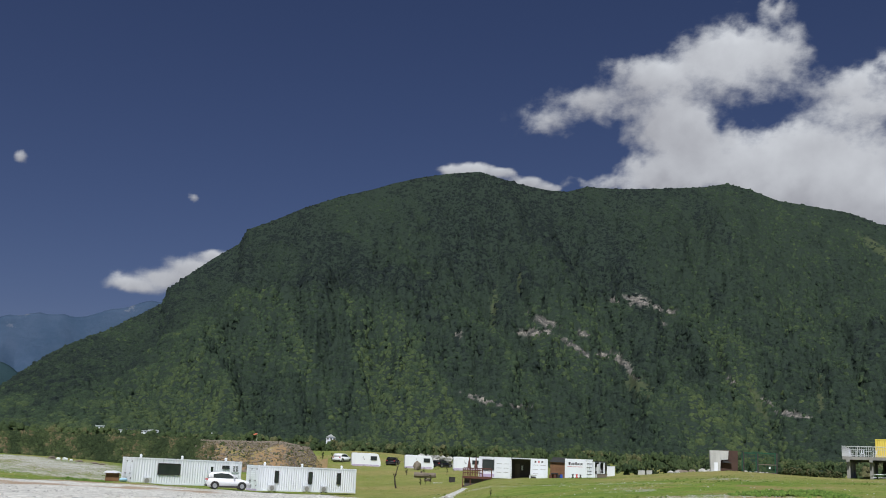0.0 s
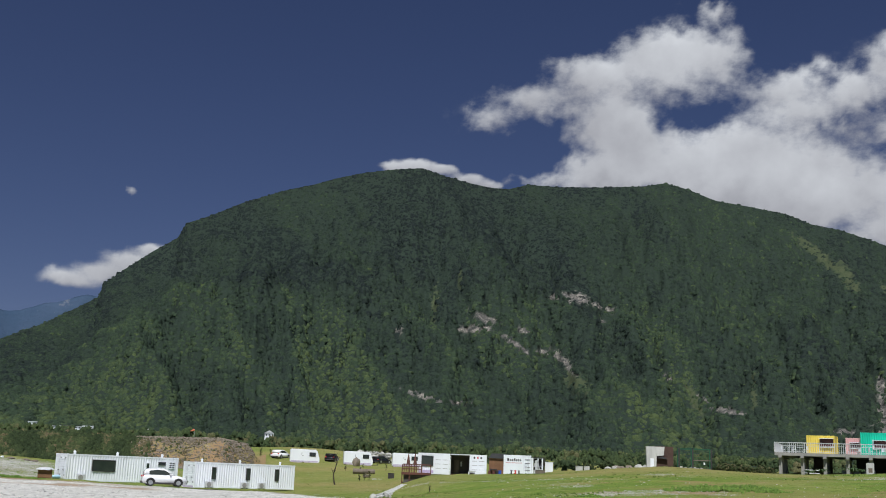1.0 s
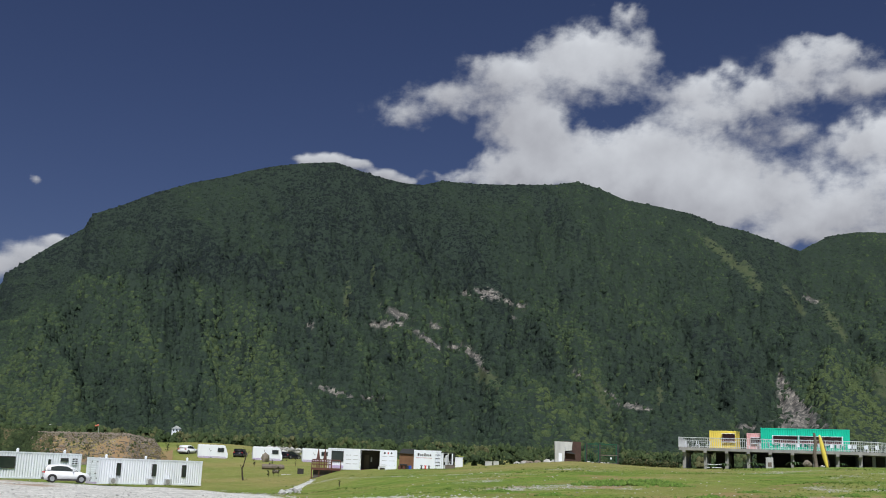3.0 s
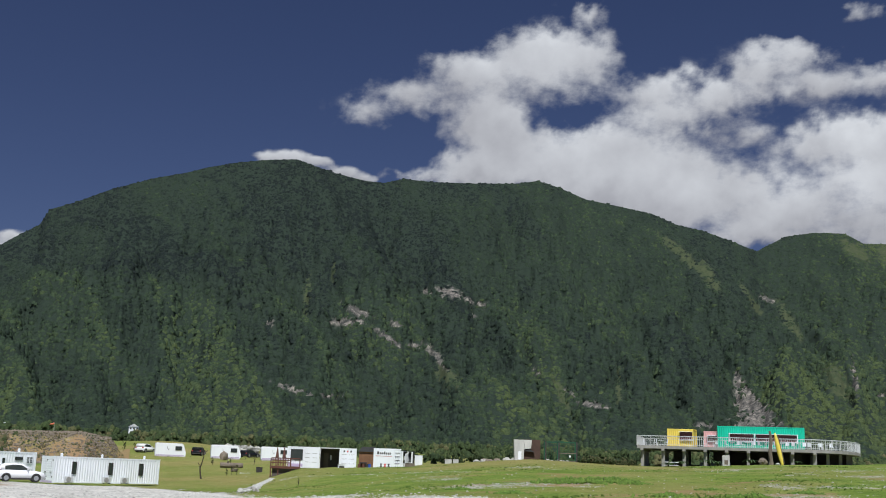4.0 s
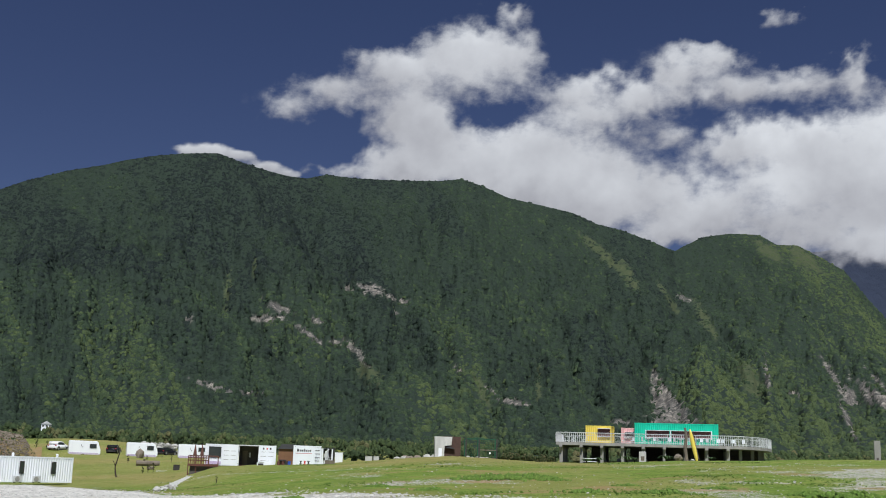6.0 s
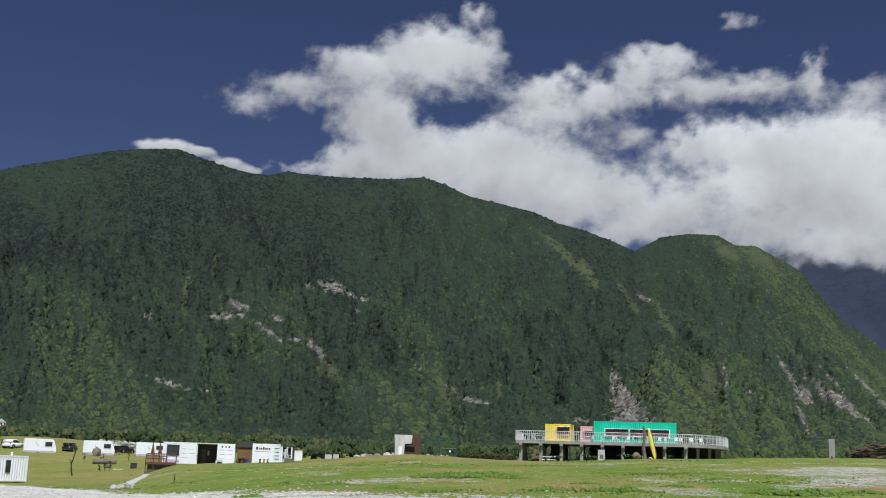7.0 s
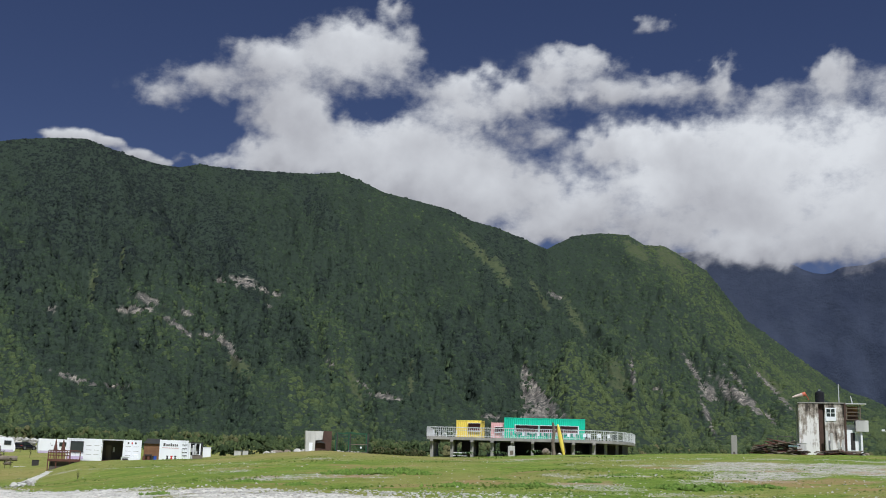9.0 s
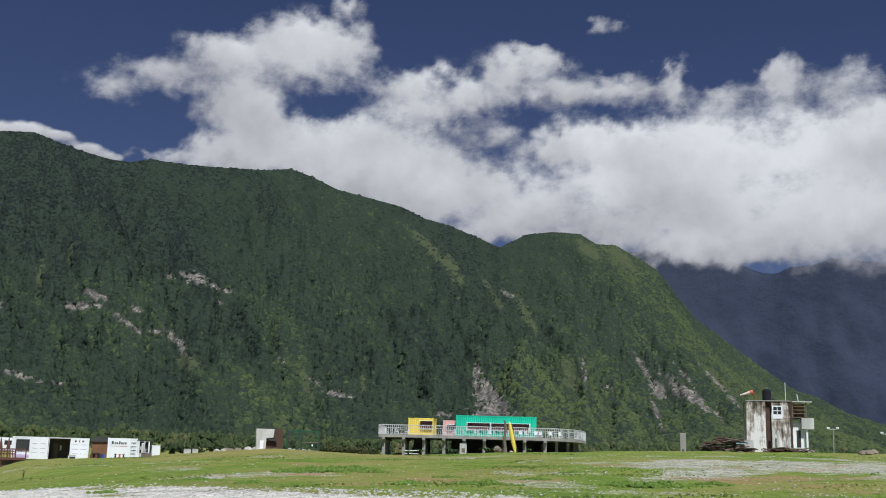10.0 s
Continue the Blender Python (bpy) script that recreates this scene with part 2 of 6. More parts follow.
# Blue-grey forest colours: the haze of distance is painted into the base colour
def painted_haze_material(name, dark, lit, cliffs=1.0):
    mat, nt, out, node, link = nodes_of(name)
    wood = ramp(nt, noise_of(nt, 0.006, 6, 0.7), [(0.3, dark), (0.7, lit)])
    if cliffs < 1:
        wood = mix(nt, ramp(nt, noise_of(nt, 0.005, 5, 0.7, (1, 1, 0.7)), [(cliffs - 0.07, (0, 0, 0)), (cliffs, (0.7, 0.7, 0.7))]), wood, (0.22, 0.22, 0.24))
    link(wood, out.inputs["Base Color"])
    out.inputs["Roughness"].default_value = 1.0
    out.inputs["Specular IOR Level"].default_value = 0.0
    link(bump(nt, noise_of(nt, 0.02, 6, 0.7), 0.6, 20.0), out.inputs["Normal"])
    return mat


def ground_material():
    mat, nt, out, node, link = nodes_of("grass_and_gravel")
    blades = noise_of(nt, 5.0, 5, 0.75)
    patches = noise_of(nt, 0.13, 5, 0.65)
    grass = ramp(nt, patches, [(0.32, (0.12, 0.195, 0.032)), (0.5, (0.17, 0.235, 0.048)), (0.66, (0.255, 0.255, 0.09))])
    grass = mix(nt, 0.6, grass, ramp(nt, blades, [(0.3, (0.4, 0.42, 0.35)), (0.7, (1.35, 1.35, 1.2))]), "MULTIPLY")
    tufts = ramp(nt, noise_of(nt, 1.3, 6, 0.75), [(0.34, (0.55, 0.62, 0.5)), (0.5, (1, 1, 1)), (0.66, (1.35, 1.3, 1.25))])
    grass = mix(nt, 0.7, grass, tufts, "MULTIPLY")
    dry = mix(nt, 0.5, ramp(nt, noise_of(nt, 0.4, 4, 0.7), [(0.3, (0.21, 0.21, 0.065)), (0.7, (0.31, 0.27, 0.11))]), ramp(nt, blades, [(0.3, (0.5, 0.5, 0.45)), (0.7, (1.3, 1.3, 1.2))]), "MULTIPLY")
    pebble = node("ShaderNodeTexVoronoi")
    pebble.inputs["Scale"].default_value = 4.0
    co = node("ShaderNodeTexCoord")
    link(co.outputs["Object"], pebble.inputs["Vector"])
    gravel = ramp(nt, noise_of(nt, 0.5, 6, 0.75), [(0.3, (0.50, 0.49, 0.46)), (0.7, (0.72, 0.71, 0.68))])
    crushed = nt.nodes.new("ShaderNodeMapRange")
    crushed.inputs[1].default_value, crushed.inputs[2].default_value = 0.6, 0.95
    link(attr(nt, "gravel"), crushed.inputs[0])
    natural = ramp(nt, noise_of(nt, 1.1, 6, 0.8), [(0.32, (0.24, 0.235, 0.20)), (0.68, (0.56, 0.55, 0.50))])
    gravel = mix(nt, crushed.outputs[0], natural, gravel)
    gravel = mix(nt, 0.45, gravel, ramp(nt, pebble.outputs["Color"], [(0.2, (0.45, 0.44, 0.42)), (0.8, (1.25, 1.24, 1.2))]), "MULTIPLY")
    soil = (0.30, 0.20, 0.11)
    base = mix(nt, attr(nt, "dry"), grass, dry)
    crumbs = math_node(nt, "ADD", math_node(nt, "MULTIPLY", noise_of(nt, 0.9, 6, 0.8), 2.4), math_node(nt, "MULTIPLY", noise_of(nt, 6.0, 2, 0.6), 1.6))
    cover = nt.nodes.new("ShaderNodeMapRange")
    cover.inputs[1].default_value, cover.inputs[2].default_value = 0.38, 0.62
    link(math_node(nt, "ADD", attr(nt, "gravel"), math_node(nt, "SUBTRACT", crumbs, 2.0)), cover.inputs[0])
    base = mix(nt, cover.outputs[0], base, gravel)
    base = mix(nt, attr(nt, "soil"), base, soil)
    link(base, out.inputs["Base Color"])
    out.inputs["Roughness"].default_value = 0.95
    out.inputs["Specular IOR Level"].default_value = 0.1
    link(bump(nt, blades, 0.8, 0.12), out.inputs["Normal"])
    return mat


def cloud_material():
    mat = bpy.data.materials.new("cloud")
    mat.use_nodes = True
    nt = mat.node_tree
    nt.nodes.remove(nt.nodes["Principled BSDF"])
    puff = noise_of(nt, 0.0036, 10, 0.64, (0.75, 0.75, 1.2))
    fine = math_node(nt, "MULTIPLY", math_node(nt, "SUBTRACT", puff, 0.5), 2.3)
    density = math_node(nt, "ADD", math_node(nt, "MULTIPLY", attr(nt, "cover"), 1.25), fine)
    cover = nt.nodes.new("ShaderNodeMapRange")
    cover.interpolation_type = "SMOOTHSTEP"
    for k, v in ((1, 0.32), (2, 1.1)):
        cover.inputs[k].default_value = v
    nt.links.new(density, cover.inputs[0])
    # the sheet glows by itself; sunlit tops and grey undersides are painted in
    body = noise_of(nt, 0.0026, 6, 0.55)
    light = math_node(nt, "ADD", math_node(nt, "MULTIPLY", attr(nt, "lit"), 0.60), math_node(nt, "MULTIPLY", body, 0.70))
    colour = ramp(nt, light, [(0.26, (0.26, 0.25, 0.265)), (0.50, (0.45, 0.435, 0.44)), (0.84, (0.74, 0.725, 0.71))])
    glow, clear, both = nt.nodes.new("ShaderNodeEmission"), nt.nodes.new("ShaderNodeBsdfTransparent"), nt.nodes.new("ShaderNodeMixShader")
    nt.links.new(colour, glow.inputs[0])
    nt.links.new(math_node(nt, "MULTIPLY", cover.outputs[0], math_node(nt, "MULTIPLY", attr(nt, "cover"), 5.0, True)), both.inputs[0])
    nt.links.new(clear.outputs[0], both.inputs[1])
    nt.links.new(glow.outputs[0], both.inputs[2])
    nt.links.new(both.outputs[0], nt.nodes["Material Output"].inputs[0])
    return mat

# ---- ground: one sheet out to the horizon ----
DISTANCES = (15, 40, 70, 100, 140, 180, 240, 400, 900)
LAND = {
    -50: (0, 0, -0.2, -0.5, 1.0, 2.2, 4, 6, 14),
    -22: (0, 0, -0.2, -0.5, 1.2, 2.3, 4, 6, 14),
    -15: (0, 0, -0.3, -0.6, -0.2, 1.8, 4, 6, 14),
    -8: (0, 0, -0.4, -0.9, -1.0, 1.5, 5, 6, 14),
    -3: (0, 0, -0.5, -1.0, -0.8, 1.6, 5.5, 6, 14),
    1: (0, -0.1, -0.45, -0.75, -0.15, 1.8, 4, 6, 14),
    3: (0, -0.1, -0.3, -0.1, 1.25, 2.2, 3, 6, 14),
    9: (0, 0, 0.4, 1.2, 2.0, 2.3, 2.5, 5, 14),
    15: (0, 0.1, 0.8, 1.9, 3.2, 2.8, 2, 5, 14),
    21: (0, 0.2, 1.0, 2.1, 2.95, 3.2, 2.2, 4, 14),
    28: (0, 0.3, 1.3, 2.6, 3.6, 3.6, 2, 4, 14),
    34: (0, 0.3, 1.4, 2.9, 4.1, 3.8, 2, 4, 14),
    41: (0, 0.35, 1.5, 3.0, 4.4, 4.0, 2, 4, 14),
    60: (0, 0.35, 1.5, 3.0, 4.4, 4.0, 2, 4, 14),
}


def land(bearing, d):
    """Height of the ground, smooth between the levels above; flat behind the tripod."""
    keys = sorted(LAND)
    table = np.array([LAND[k] for k in keys], float)
    bearing, d = np.broadcast_arrays(np.asarray(bearing, float), np.asarray(d, float))
    u = np.interp(bearing, keys, np.arange(len(keys)))
    v = np.interp(np.log(np.maximum(d, 1)), np.log(DISTANCES), np.arange(len(DISTANCES)))

    def pick(i, j):
        return table[np.clip(i, 0, len(keys) - 1), np.clip(j, 0, len(DISTANCES) - 1)]

    def cubic(p0, p1, p2, p3, t):
        return p1 + 0.5 * t * (p2 - p0 + t * (2 * p0 - 5 * p1 + 4 * p2 - p3 + t * (3 * (p1 - p2) + p3 - p0)))
    i, j = np.floor(u).astype(int), np.floor(v).astype(int)
    across = [cubic(*(pick(i + a, j + c) for a in (-1, 0, 1, 2)), u - i) for c in (-1, 0, 1, 2)]
    z = cubic(*across, v - j)
    x, y = d * np.sin(np.radians(bearing)), d * np.cos(np.radians(bearing))
    uneven = (fbm(x / 9, y / 9, 4, 3) - 0.5) * 0.35 * smooth(20, 70, d) + (fbm(x / 1.6, y / 1.6, 3, 5) - 0.5) * 0.10
    aside = smooth(55, 80, np.abs(bearing - 5))
    return (z + uneven) * (1 - aside) + aside * (uneven + 14 * smooth(300, 900, d))


def stand(bearing, d, turn=0.0, lift=0.0):
    """A pose on the ground that faces the tripod, turned to its left by some degrees."""
    x, y = at(bearing, d)
    return pose(x, y, float(land(bearing, d)) + lift, 0, 0, turn - bearing)


def put(bearing, d, z, turn=0.0):
    x, y = at(bearing, d)
    return pose(x, y, z, 0, 0, turn - bearing)


def lot_edge(bearing):
    return np.interp(bearing, [-30, -16, -6, -2, 2, 8, 14, 22, 30, 40], [104, 106, 116, 100, 66, 56, 50, 46, 40, 30])


def ground_cover(B, D):
    """How much gravel, dry grass and bare soil lies at a bearing and distance."""
    x, y = D * np.sin(np.radians(B)), D * np.cos(np.radians(B))
    ragged = (fbm(x / 6, y / 6, 4, 11) - 0.5) * 26 + (fbm(x / 1.2, y / 1.2, 2, 12) - 0.5) * 8
    gravel = 1 - smooth(-3, 3, D - lot_edge(B) - ragged * np.where(B > -3, 1.0, 0.25))
    patch = smooth(0.60, 0.72, fbm(x / 7 + 4, y / 7, 4, 21)) * smooth(44, 56, D) * (1 - smooth(105, 125, D)) * smooth(6, 12, B) * 0.5
    band = smooth(0.3, 0.55, fbm(x / 5, y / 5, 4, 23) - np.abs(D - 86 + ragged * 0.3) / 40 + 0.25) * smooth(30, 35, B) * 0.64
    path = smooth(1.8, 0.7, np.abs(D - (122 - (B - 1) * 2.4))) * smooth(-0.5, 0.5, B) * (1 - smooth(9, 15, B)) * 0.5
    slope = (0.62 + 0.3 * smooth(0.3, 0.6, fbm(x / 5, y / 5, 4, 25))) * smooth(112, 118, D) * (1 - smooth(155, 166, D)) * (1 - smooth(-17, -14, B)) * 0.78
    gravel = np.clip(np.maximum.reduce([gravel, patch, band, path, slope]), 0, 1)
    gravel = np.where(np.abs(B - 5) > 60, 0.8, gravel)
    dry = np.clip(smooth(98, 120, D) * 0.75 * smooth(7, 12, B) * (1 - smooth(19, 24, B)) + smooth(0.5, 0.7, fbm(x / 11, y / 11, 4, 31)) * 0.6 + 0.5 * smooth(100, 120, D) * (1 - smooth(4, 9, np.abs(B))), 0, 1)
    soil = smooth(0.62, 0.70, fbm(x / 5 + 9, y / 3, 4, 41)) * smooth(48, 55, D) * (1 - smooth(84, 110, D)) * smooth(8, 14, B) * 0.7
    soil = np.maximum(soil, smooth(0.36, 0.5, fbm(x / 8, y / 3, 3, 43)) * smooth(84, 92, D) * (1 - smooth(104, 108, D)) * (1 - smooth(-12, -10, B)) * 0.8)
    return gravel, dry, soil


def build_ground():
    fine = np.arange(-34, 58.01, 0.16)
    bearings = np.concatenate([np.arange(-180, -34, 4.0), fine, np.arange(60, 180, 4.0)])
    d = np.concatenate([[0.0, 0.5, 2, 5, 9, 14], np.geomspace(18, 300, 210), np.geomspace(312, 5200, 36)])
    B, D = np.meshgrid(bearings, d)
    x, y, z = D * np.sin(np.radians(B)), D * np.cos(np.radians(B)), land(B, D)
    gravel, dry, soil = ground_cover(B, D)
    grid = grid_mesh("ground", np.stack([x, y, z], -1).reshape(-1, 3), len(d), len(bearings), ground_material(),
                     (("gravel", gravel), ("dry", dry), ("soil", soil)), wrap=True)
    return tagged(grid, "rough grass and pale gravel lot rising towards the mountain", "ground", kind="structure")


build_ground()

# ---- mountains ----
RIDGE_AT = (-34, -26.4, -22.0, -20.5, -19.1, -17.2, -14.7, -14.4, -13.6, -12.2, -11.0, -10.6, -9.4, -7.8, -5.7, -3.9, -2.9, -1.3, 0.2, 1.75, 2.8, 4.2, 5.6, 6.6, 7.6, 9.4,
            11.5, 13.9, 15.0, 16.2, 17.6, 19.3, 21.2, 22.4, 23.8, 25.2, 26.5, 27.9, 29.3, 30.8, 31.7, 32.7, 33.8, 34.9, 36.0, 36.8, 38.1, 39.2, 40.3, 41.5, 42.6, 44.1, 45.7, 60)
RIDGE_UP = (0.4, 0.6, 3.3, 4.6, 5.6, 6.5, 8.0, 8.8, 9.5, 10.6, 11.4, 12.2, 12.7, 13.5, 14.3, 14.8, 15.15, 15.55, 15.8, 15.95, 15.65, 15.3, 15.05, 15.0, 15.25, 15.15,
            15.15, 15.2, 15.35, 15.0, 14.4, 14.05, 13.6, 13.05, 12.7, 12.15, 11.6, 12.3, 12.45, 12.35, 11.8, 11.75, 11.1, 10.4, 8.9, 7.9, 6.9, 6.0, 5.2, 4.3, 3.9, 3.1, 2.6, 1.0)
FOOT = 880.0


def ridge_distance(bearing):
    return np.interp(bearing, [-34, -26, -10, 20, 26, 28, 34, 46, 60], [1300, 1500, 2250, 2300, 2350, 2650, 2650, 2500, 2300])


def slope_point(bearing, s):
    """Distance and height on the mountainside; s runs from the foot (0) to the ridge (1) and over it."""
    top = ridge_distance(bearing)
    rise = np.interp(bearing, RIDGE_AT, RIDGE_UP)
    z1 = EYE + top * np.tan(np.radians(rise)) - 2.5
    d = FOOT + (top - FOOT) * s
    c = np.clip(s, 0, 1)
    z = 14 + (z1 - 14) * (0.42 * c + 0.58 * c ** 1.7)
    steep = np.sin(np.pi * c) ** 0.8
    lean = bearing * 0.2 + c * 1.5
    spur = np.abs(fbm(lean, c * 1.2 + 3, 6, 51) - 0.5) * 2
    knob = fbm(bearing * 0.9 + 40, c * 7, 5, 57) - 0.5
    z = z + steep * (85 * (spur - 0.3) + 60 * knob) * np.clip((z1 - 14) / 420, 0.15, 1.2)
    z = z + 55 * np.exp(-((bearing + 7) / 8) ** 2 - ((c - 0.5) / 0.16) ** 2)
    over = np.clip(s - 1, 0, None)
    z = z - over * 2200 - over ** 2 * 3000
    return d, z


# bare rock on the mountainside: bearing, height angle, half width, half height, lean
CLIFFS = ((5.5, 8.1, 0.6, 0.2, 0.35), (5.1, 7.5, 0.65, 0.16, -0.1), (4.3, 7.45, 0.3, 0.11, 0.0), (7.2, 6.75, 0.6, 0.17, 0.6), (7.6, 7.5, 0.35, 0.1, 0.3),
          (8.7, 6.4, 0.35, 0.13, 0.1), (9.5, 6.1, 0.6, 0.24, 0.7), (10.2, 5.4, 0.3, 0.08, 0.5), (9.1, 9.3, 0.3, 0.12, 0.0), (10.4, 9.25, 0.6, 0.24, 0.2),
          (11.4, 8.9, 0.25, 0.14, 0.5), (12.1, 8.7, 0.28, 0.12, 0.3), (11.7, 8.1, 0.15, 0.1, 0.3), (2.4, 3.85, 0.95, 0.11, 0.25), (4.2, 3.6, 0.5, 0.07, 0.1),
          (16.9, 4.15, 0.4, 0.06, 0.5), (18.1, 3.6, 0.85, 0.13, 0.1), (15.2, 5.2, 0.2, 0.08, 0.4), (0.9, 7.2, 0.25, 0.13, 0.0),
          (26.9, 9.1, 0.3, 0.12, 0.5), (23.6, 2.7, 0.5, 0.12, 0.0), (32.2, 4.3, 0.3, 0.1, 0.2))
SLIDES = ((31.0, 5.2, 0.09, 0.8, 0.1), (34.2, 5.1, 0.12, 0.9, 0.6), (34.8, 4.2, 0.26, 0.5, 0.5), (36.5, 3.9, 0.34, 1.0, 1.15), (35.7, 4.3, 0.2, 0.5, 0.3),
          (38.0, 4.3, 0.13, 1.0, 0.9), (34.8, 2.9, 0.1, 0.8, 0.4), (36.2, 4.9, 0.1, 0.5, 0.8))
GRASSY = ((23.0, 11.2, 0.3, 1.1, 1.1), (24.1, 10.2, 0.28, 0.7, 0.4), (28.0, 8.0, 0.22, 0.9, 0.5), (26.2, 9.0, 0.15, 0.7, 0.6), (31.3, 11.4, 0.4, 0.5, 0.8), (33.0, 11.0, 0.7, 0.4, 0.6),
          (19.4, 4.6, 0.12, 1.1, 0.0), (2.8, 8.8, 0.16, 0.8, 0.0), (4.1, 10.2, 0.08, 0.5, 0.0), (30.2, 4.9, 0.45, 0.8, 0.4), (10.4, 4.9, 0.5, 0.6, 0.5), (16.4, 4.2, 0.2, 0.8, 0.5), (38.2, 4.3, 0.3, 0.9, 0.9))


def patches(items, bearing, up, ragged):
    best = np.full_like(bearing, -2.0)
    for b0, u0, w, hgt, lean in items:
        x, y = bearing - b0, up - u0
        x = x + lean * y if hgt > w else x
        y = y if hgt > w else y + lean * x
        best = np.maximum(best, 1.42 - np.sqrt((x / w) ** 2 + (y / hgt) ** 2))
    return smooth(0.1, 0.5, best + ragged)


def bare(bearing, d, z):
    up = np.degrees(np.arctan2(z - EYE, d))
    ragged = (fbm(bearing * 5.5, up * 9, 5, 61) - 0.5) * 2.1
    fall = np.clip(5.4 - up, 0.02, 2.6)
    fan = smooth(0.0, 0.35, 1.1 - np.abs(bearing - 25.3 - 0.38 * fall) / (0.05 + 0.48 * fall) + ragged * 0.5) * (up < 5.45)
    return np.maximum(patches(CLIFFS + SLIDES, bearing, up, ragged), fan * 0.95), patches(GRASSY, bearing, up, ragged)


def build_mountain():
    bearings = np.concatenate([np.linspace(-34, -24, 40, endpoint=False), np.linspace(-24, 48, 820), np.linspace(49, 60, 20)])
    s = np.concatenate([np.linspace(-0.02, 1, 215), [1.02, 1.06, 1.12, 1.2, 1.3]])
    B, S = np.meshgrid(bearings, s)
    d, z = slope_point(B, S)
    rock, grassy = bare(B, d, z)
    cliff_relief = rock * (fbm(B * 9, z / 9, 4, 63) - 0.5) * 34
    x, y = (d + cliff_relief) * np.sin(np.radians(B)), (d + cliff_relief) * np.cos(np.radians(B))
    ob = grid_mesh("mountain", np.stack([x, y, z], -1).reshape(-1, 3), len(s), len(bearings), mountain_material(), (("rock", rock), ("meadow", grassy)))
    tagged(ob, "steep forested mountain with pale cliffs and landslide scars", "mountain", kind="structure")
    # the forest on it
    n = 122000
    b = rng.uniform(-27, 50, n)
    t = rng.random(n) ** 0.85 * 1.012
    d, z = slope_point(b, t)
    rock, grassy = bare(b, d, z)
    keep = (rng.random(n) > rock * 0.96) & (rng.random(n) > grassy * 0.68)
    b, t, d, z, grassy = b[keep], t[keep], d[keep], z[keep], grassy[keep]
    n = len(b)
    up = np.degrees(np.arctan2(z, d))
    r = (1.5 + 3.0 * rng.random(n) ** 2.2) * (0.7 + 0.6 * fbm(b * 1.5, t * 12, 3, 71))
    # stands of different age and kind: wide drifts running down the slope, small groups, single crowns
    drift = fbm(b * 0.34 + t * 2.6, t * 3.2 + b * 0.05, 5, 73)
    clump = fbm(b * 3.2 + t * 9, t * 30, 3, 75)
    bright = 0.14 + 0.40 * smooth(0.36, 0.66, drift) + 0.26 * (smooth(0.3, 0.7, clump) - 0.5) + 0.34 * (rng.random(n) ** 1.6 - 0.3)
    # painted into tone: cloud shade high up, haze rightwards; also brighter towards the foot
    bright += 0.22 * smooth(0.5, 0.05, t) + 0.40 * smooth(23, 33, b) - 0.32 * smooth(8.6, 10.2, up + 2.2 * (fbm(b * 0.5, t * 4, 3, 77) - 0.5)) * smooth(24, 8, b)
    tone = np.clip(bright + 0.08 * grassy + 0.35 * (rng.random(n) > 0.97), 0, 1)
    places = np.stack([d * np.sin(np.radians(b)), d * np.cos(np.radians(b)), z + r * 0.02], -1)
    size = np.stack([r, r, r * rng.uniform(0.45, 0.85, n)], -1)
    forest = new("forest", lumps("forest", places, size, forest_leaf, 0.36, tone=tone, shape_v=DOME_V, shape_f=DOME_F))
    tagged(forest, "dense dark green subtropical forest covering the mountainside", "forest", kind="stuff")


def far_range(name, b0, b1, d0, up, seed, material, label):
    bearings = np.linspace(b0, b1, 140)
    s = np.concatenate([np.linspace(0, 1, 40), [1.1]])
    B, S = np.meshgrid(bearings, s)
    top = np.interp(B, *up) + (fbm(B * 0.7, B * 0, 5, seed) - 0.5) * 0.6
    d = d0 - 550 + 550 * S
    z = 10 + (d0 * np.tan(np.radians(top)) - 10) * np.clip(S, 0, 1) ** 1.1 - 900 * np.clip(S - 1, 0, 1)
    z += np.sin(np.pi * np.clip(S, 0, 1)) * (np.abs(fbm(B * 0.35 + S * 1.2, S * 2, 5, seed + 1) - 0.5) * 420 - 70)
    pts = np.stack([d * np.sin(np.radians(B)), d * np.cos(np.radians(B)), z], -1).reshape(-1, 3)
    ob = grid_mesh(name, pts, len(s), len(bearings), material, ())
    tagged(ob, label, "mountain", kind="structure")


build_mountain()
# each range's haze is blue mixed into its slope colours
hazy = painted_haze_material("painted_haze_slope", (0.026, 0.033, 0.058), (0.042, 0.052, 0.082))
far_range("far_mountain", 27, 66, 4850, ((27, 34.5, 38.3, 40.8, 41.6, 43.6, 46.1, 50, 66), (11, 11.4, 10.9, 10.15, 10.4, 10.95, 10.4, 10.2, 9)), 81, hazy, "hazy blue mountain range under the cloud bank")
far_range("far_mountain", -48, -9, 4750, ((-48, -22.4, -20.8, -18.4, -16.8, -15.2, -9), (5, 6.7, 6.9, 7.0, 7.5, 8.1, 8.7)), 91, painted_haze_material("pale_painted_haze_slope", (0.04, 0.07, 0.12), (0.07, 0.10, 0.16), 0.66), "hazy blue mountain far beyond the valley")
far_range("far_mountain", -50, -19, 3900, ((-50, -24, -22.1, -21.2, -19), (7, 5.0, 4.5, 3.9, 2.4)), 95, painted_haze_material("green_painted_haze_slope", (0.022, 0.045, 0.055), (0.036, 0.06, 0.07)), "dark hazy spur beyond the valley")

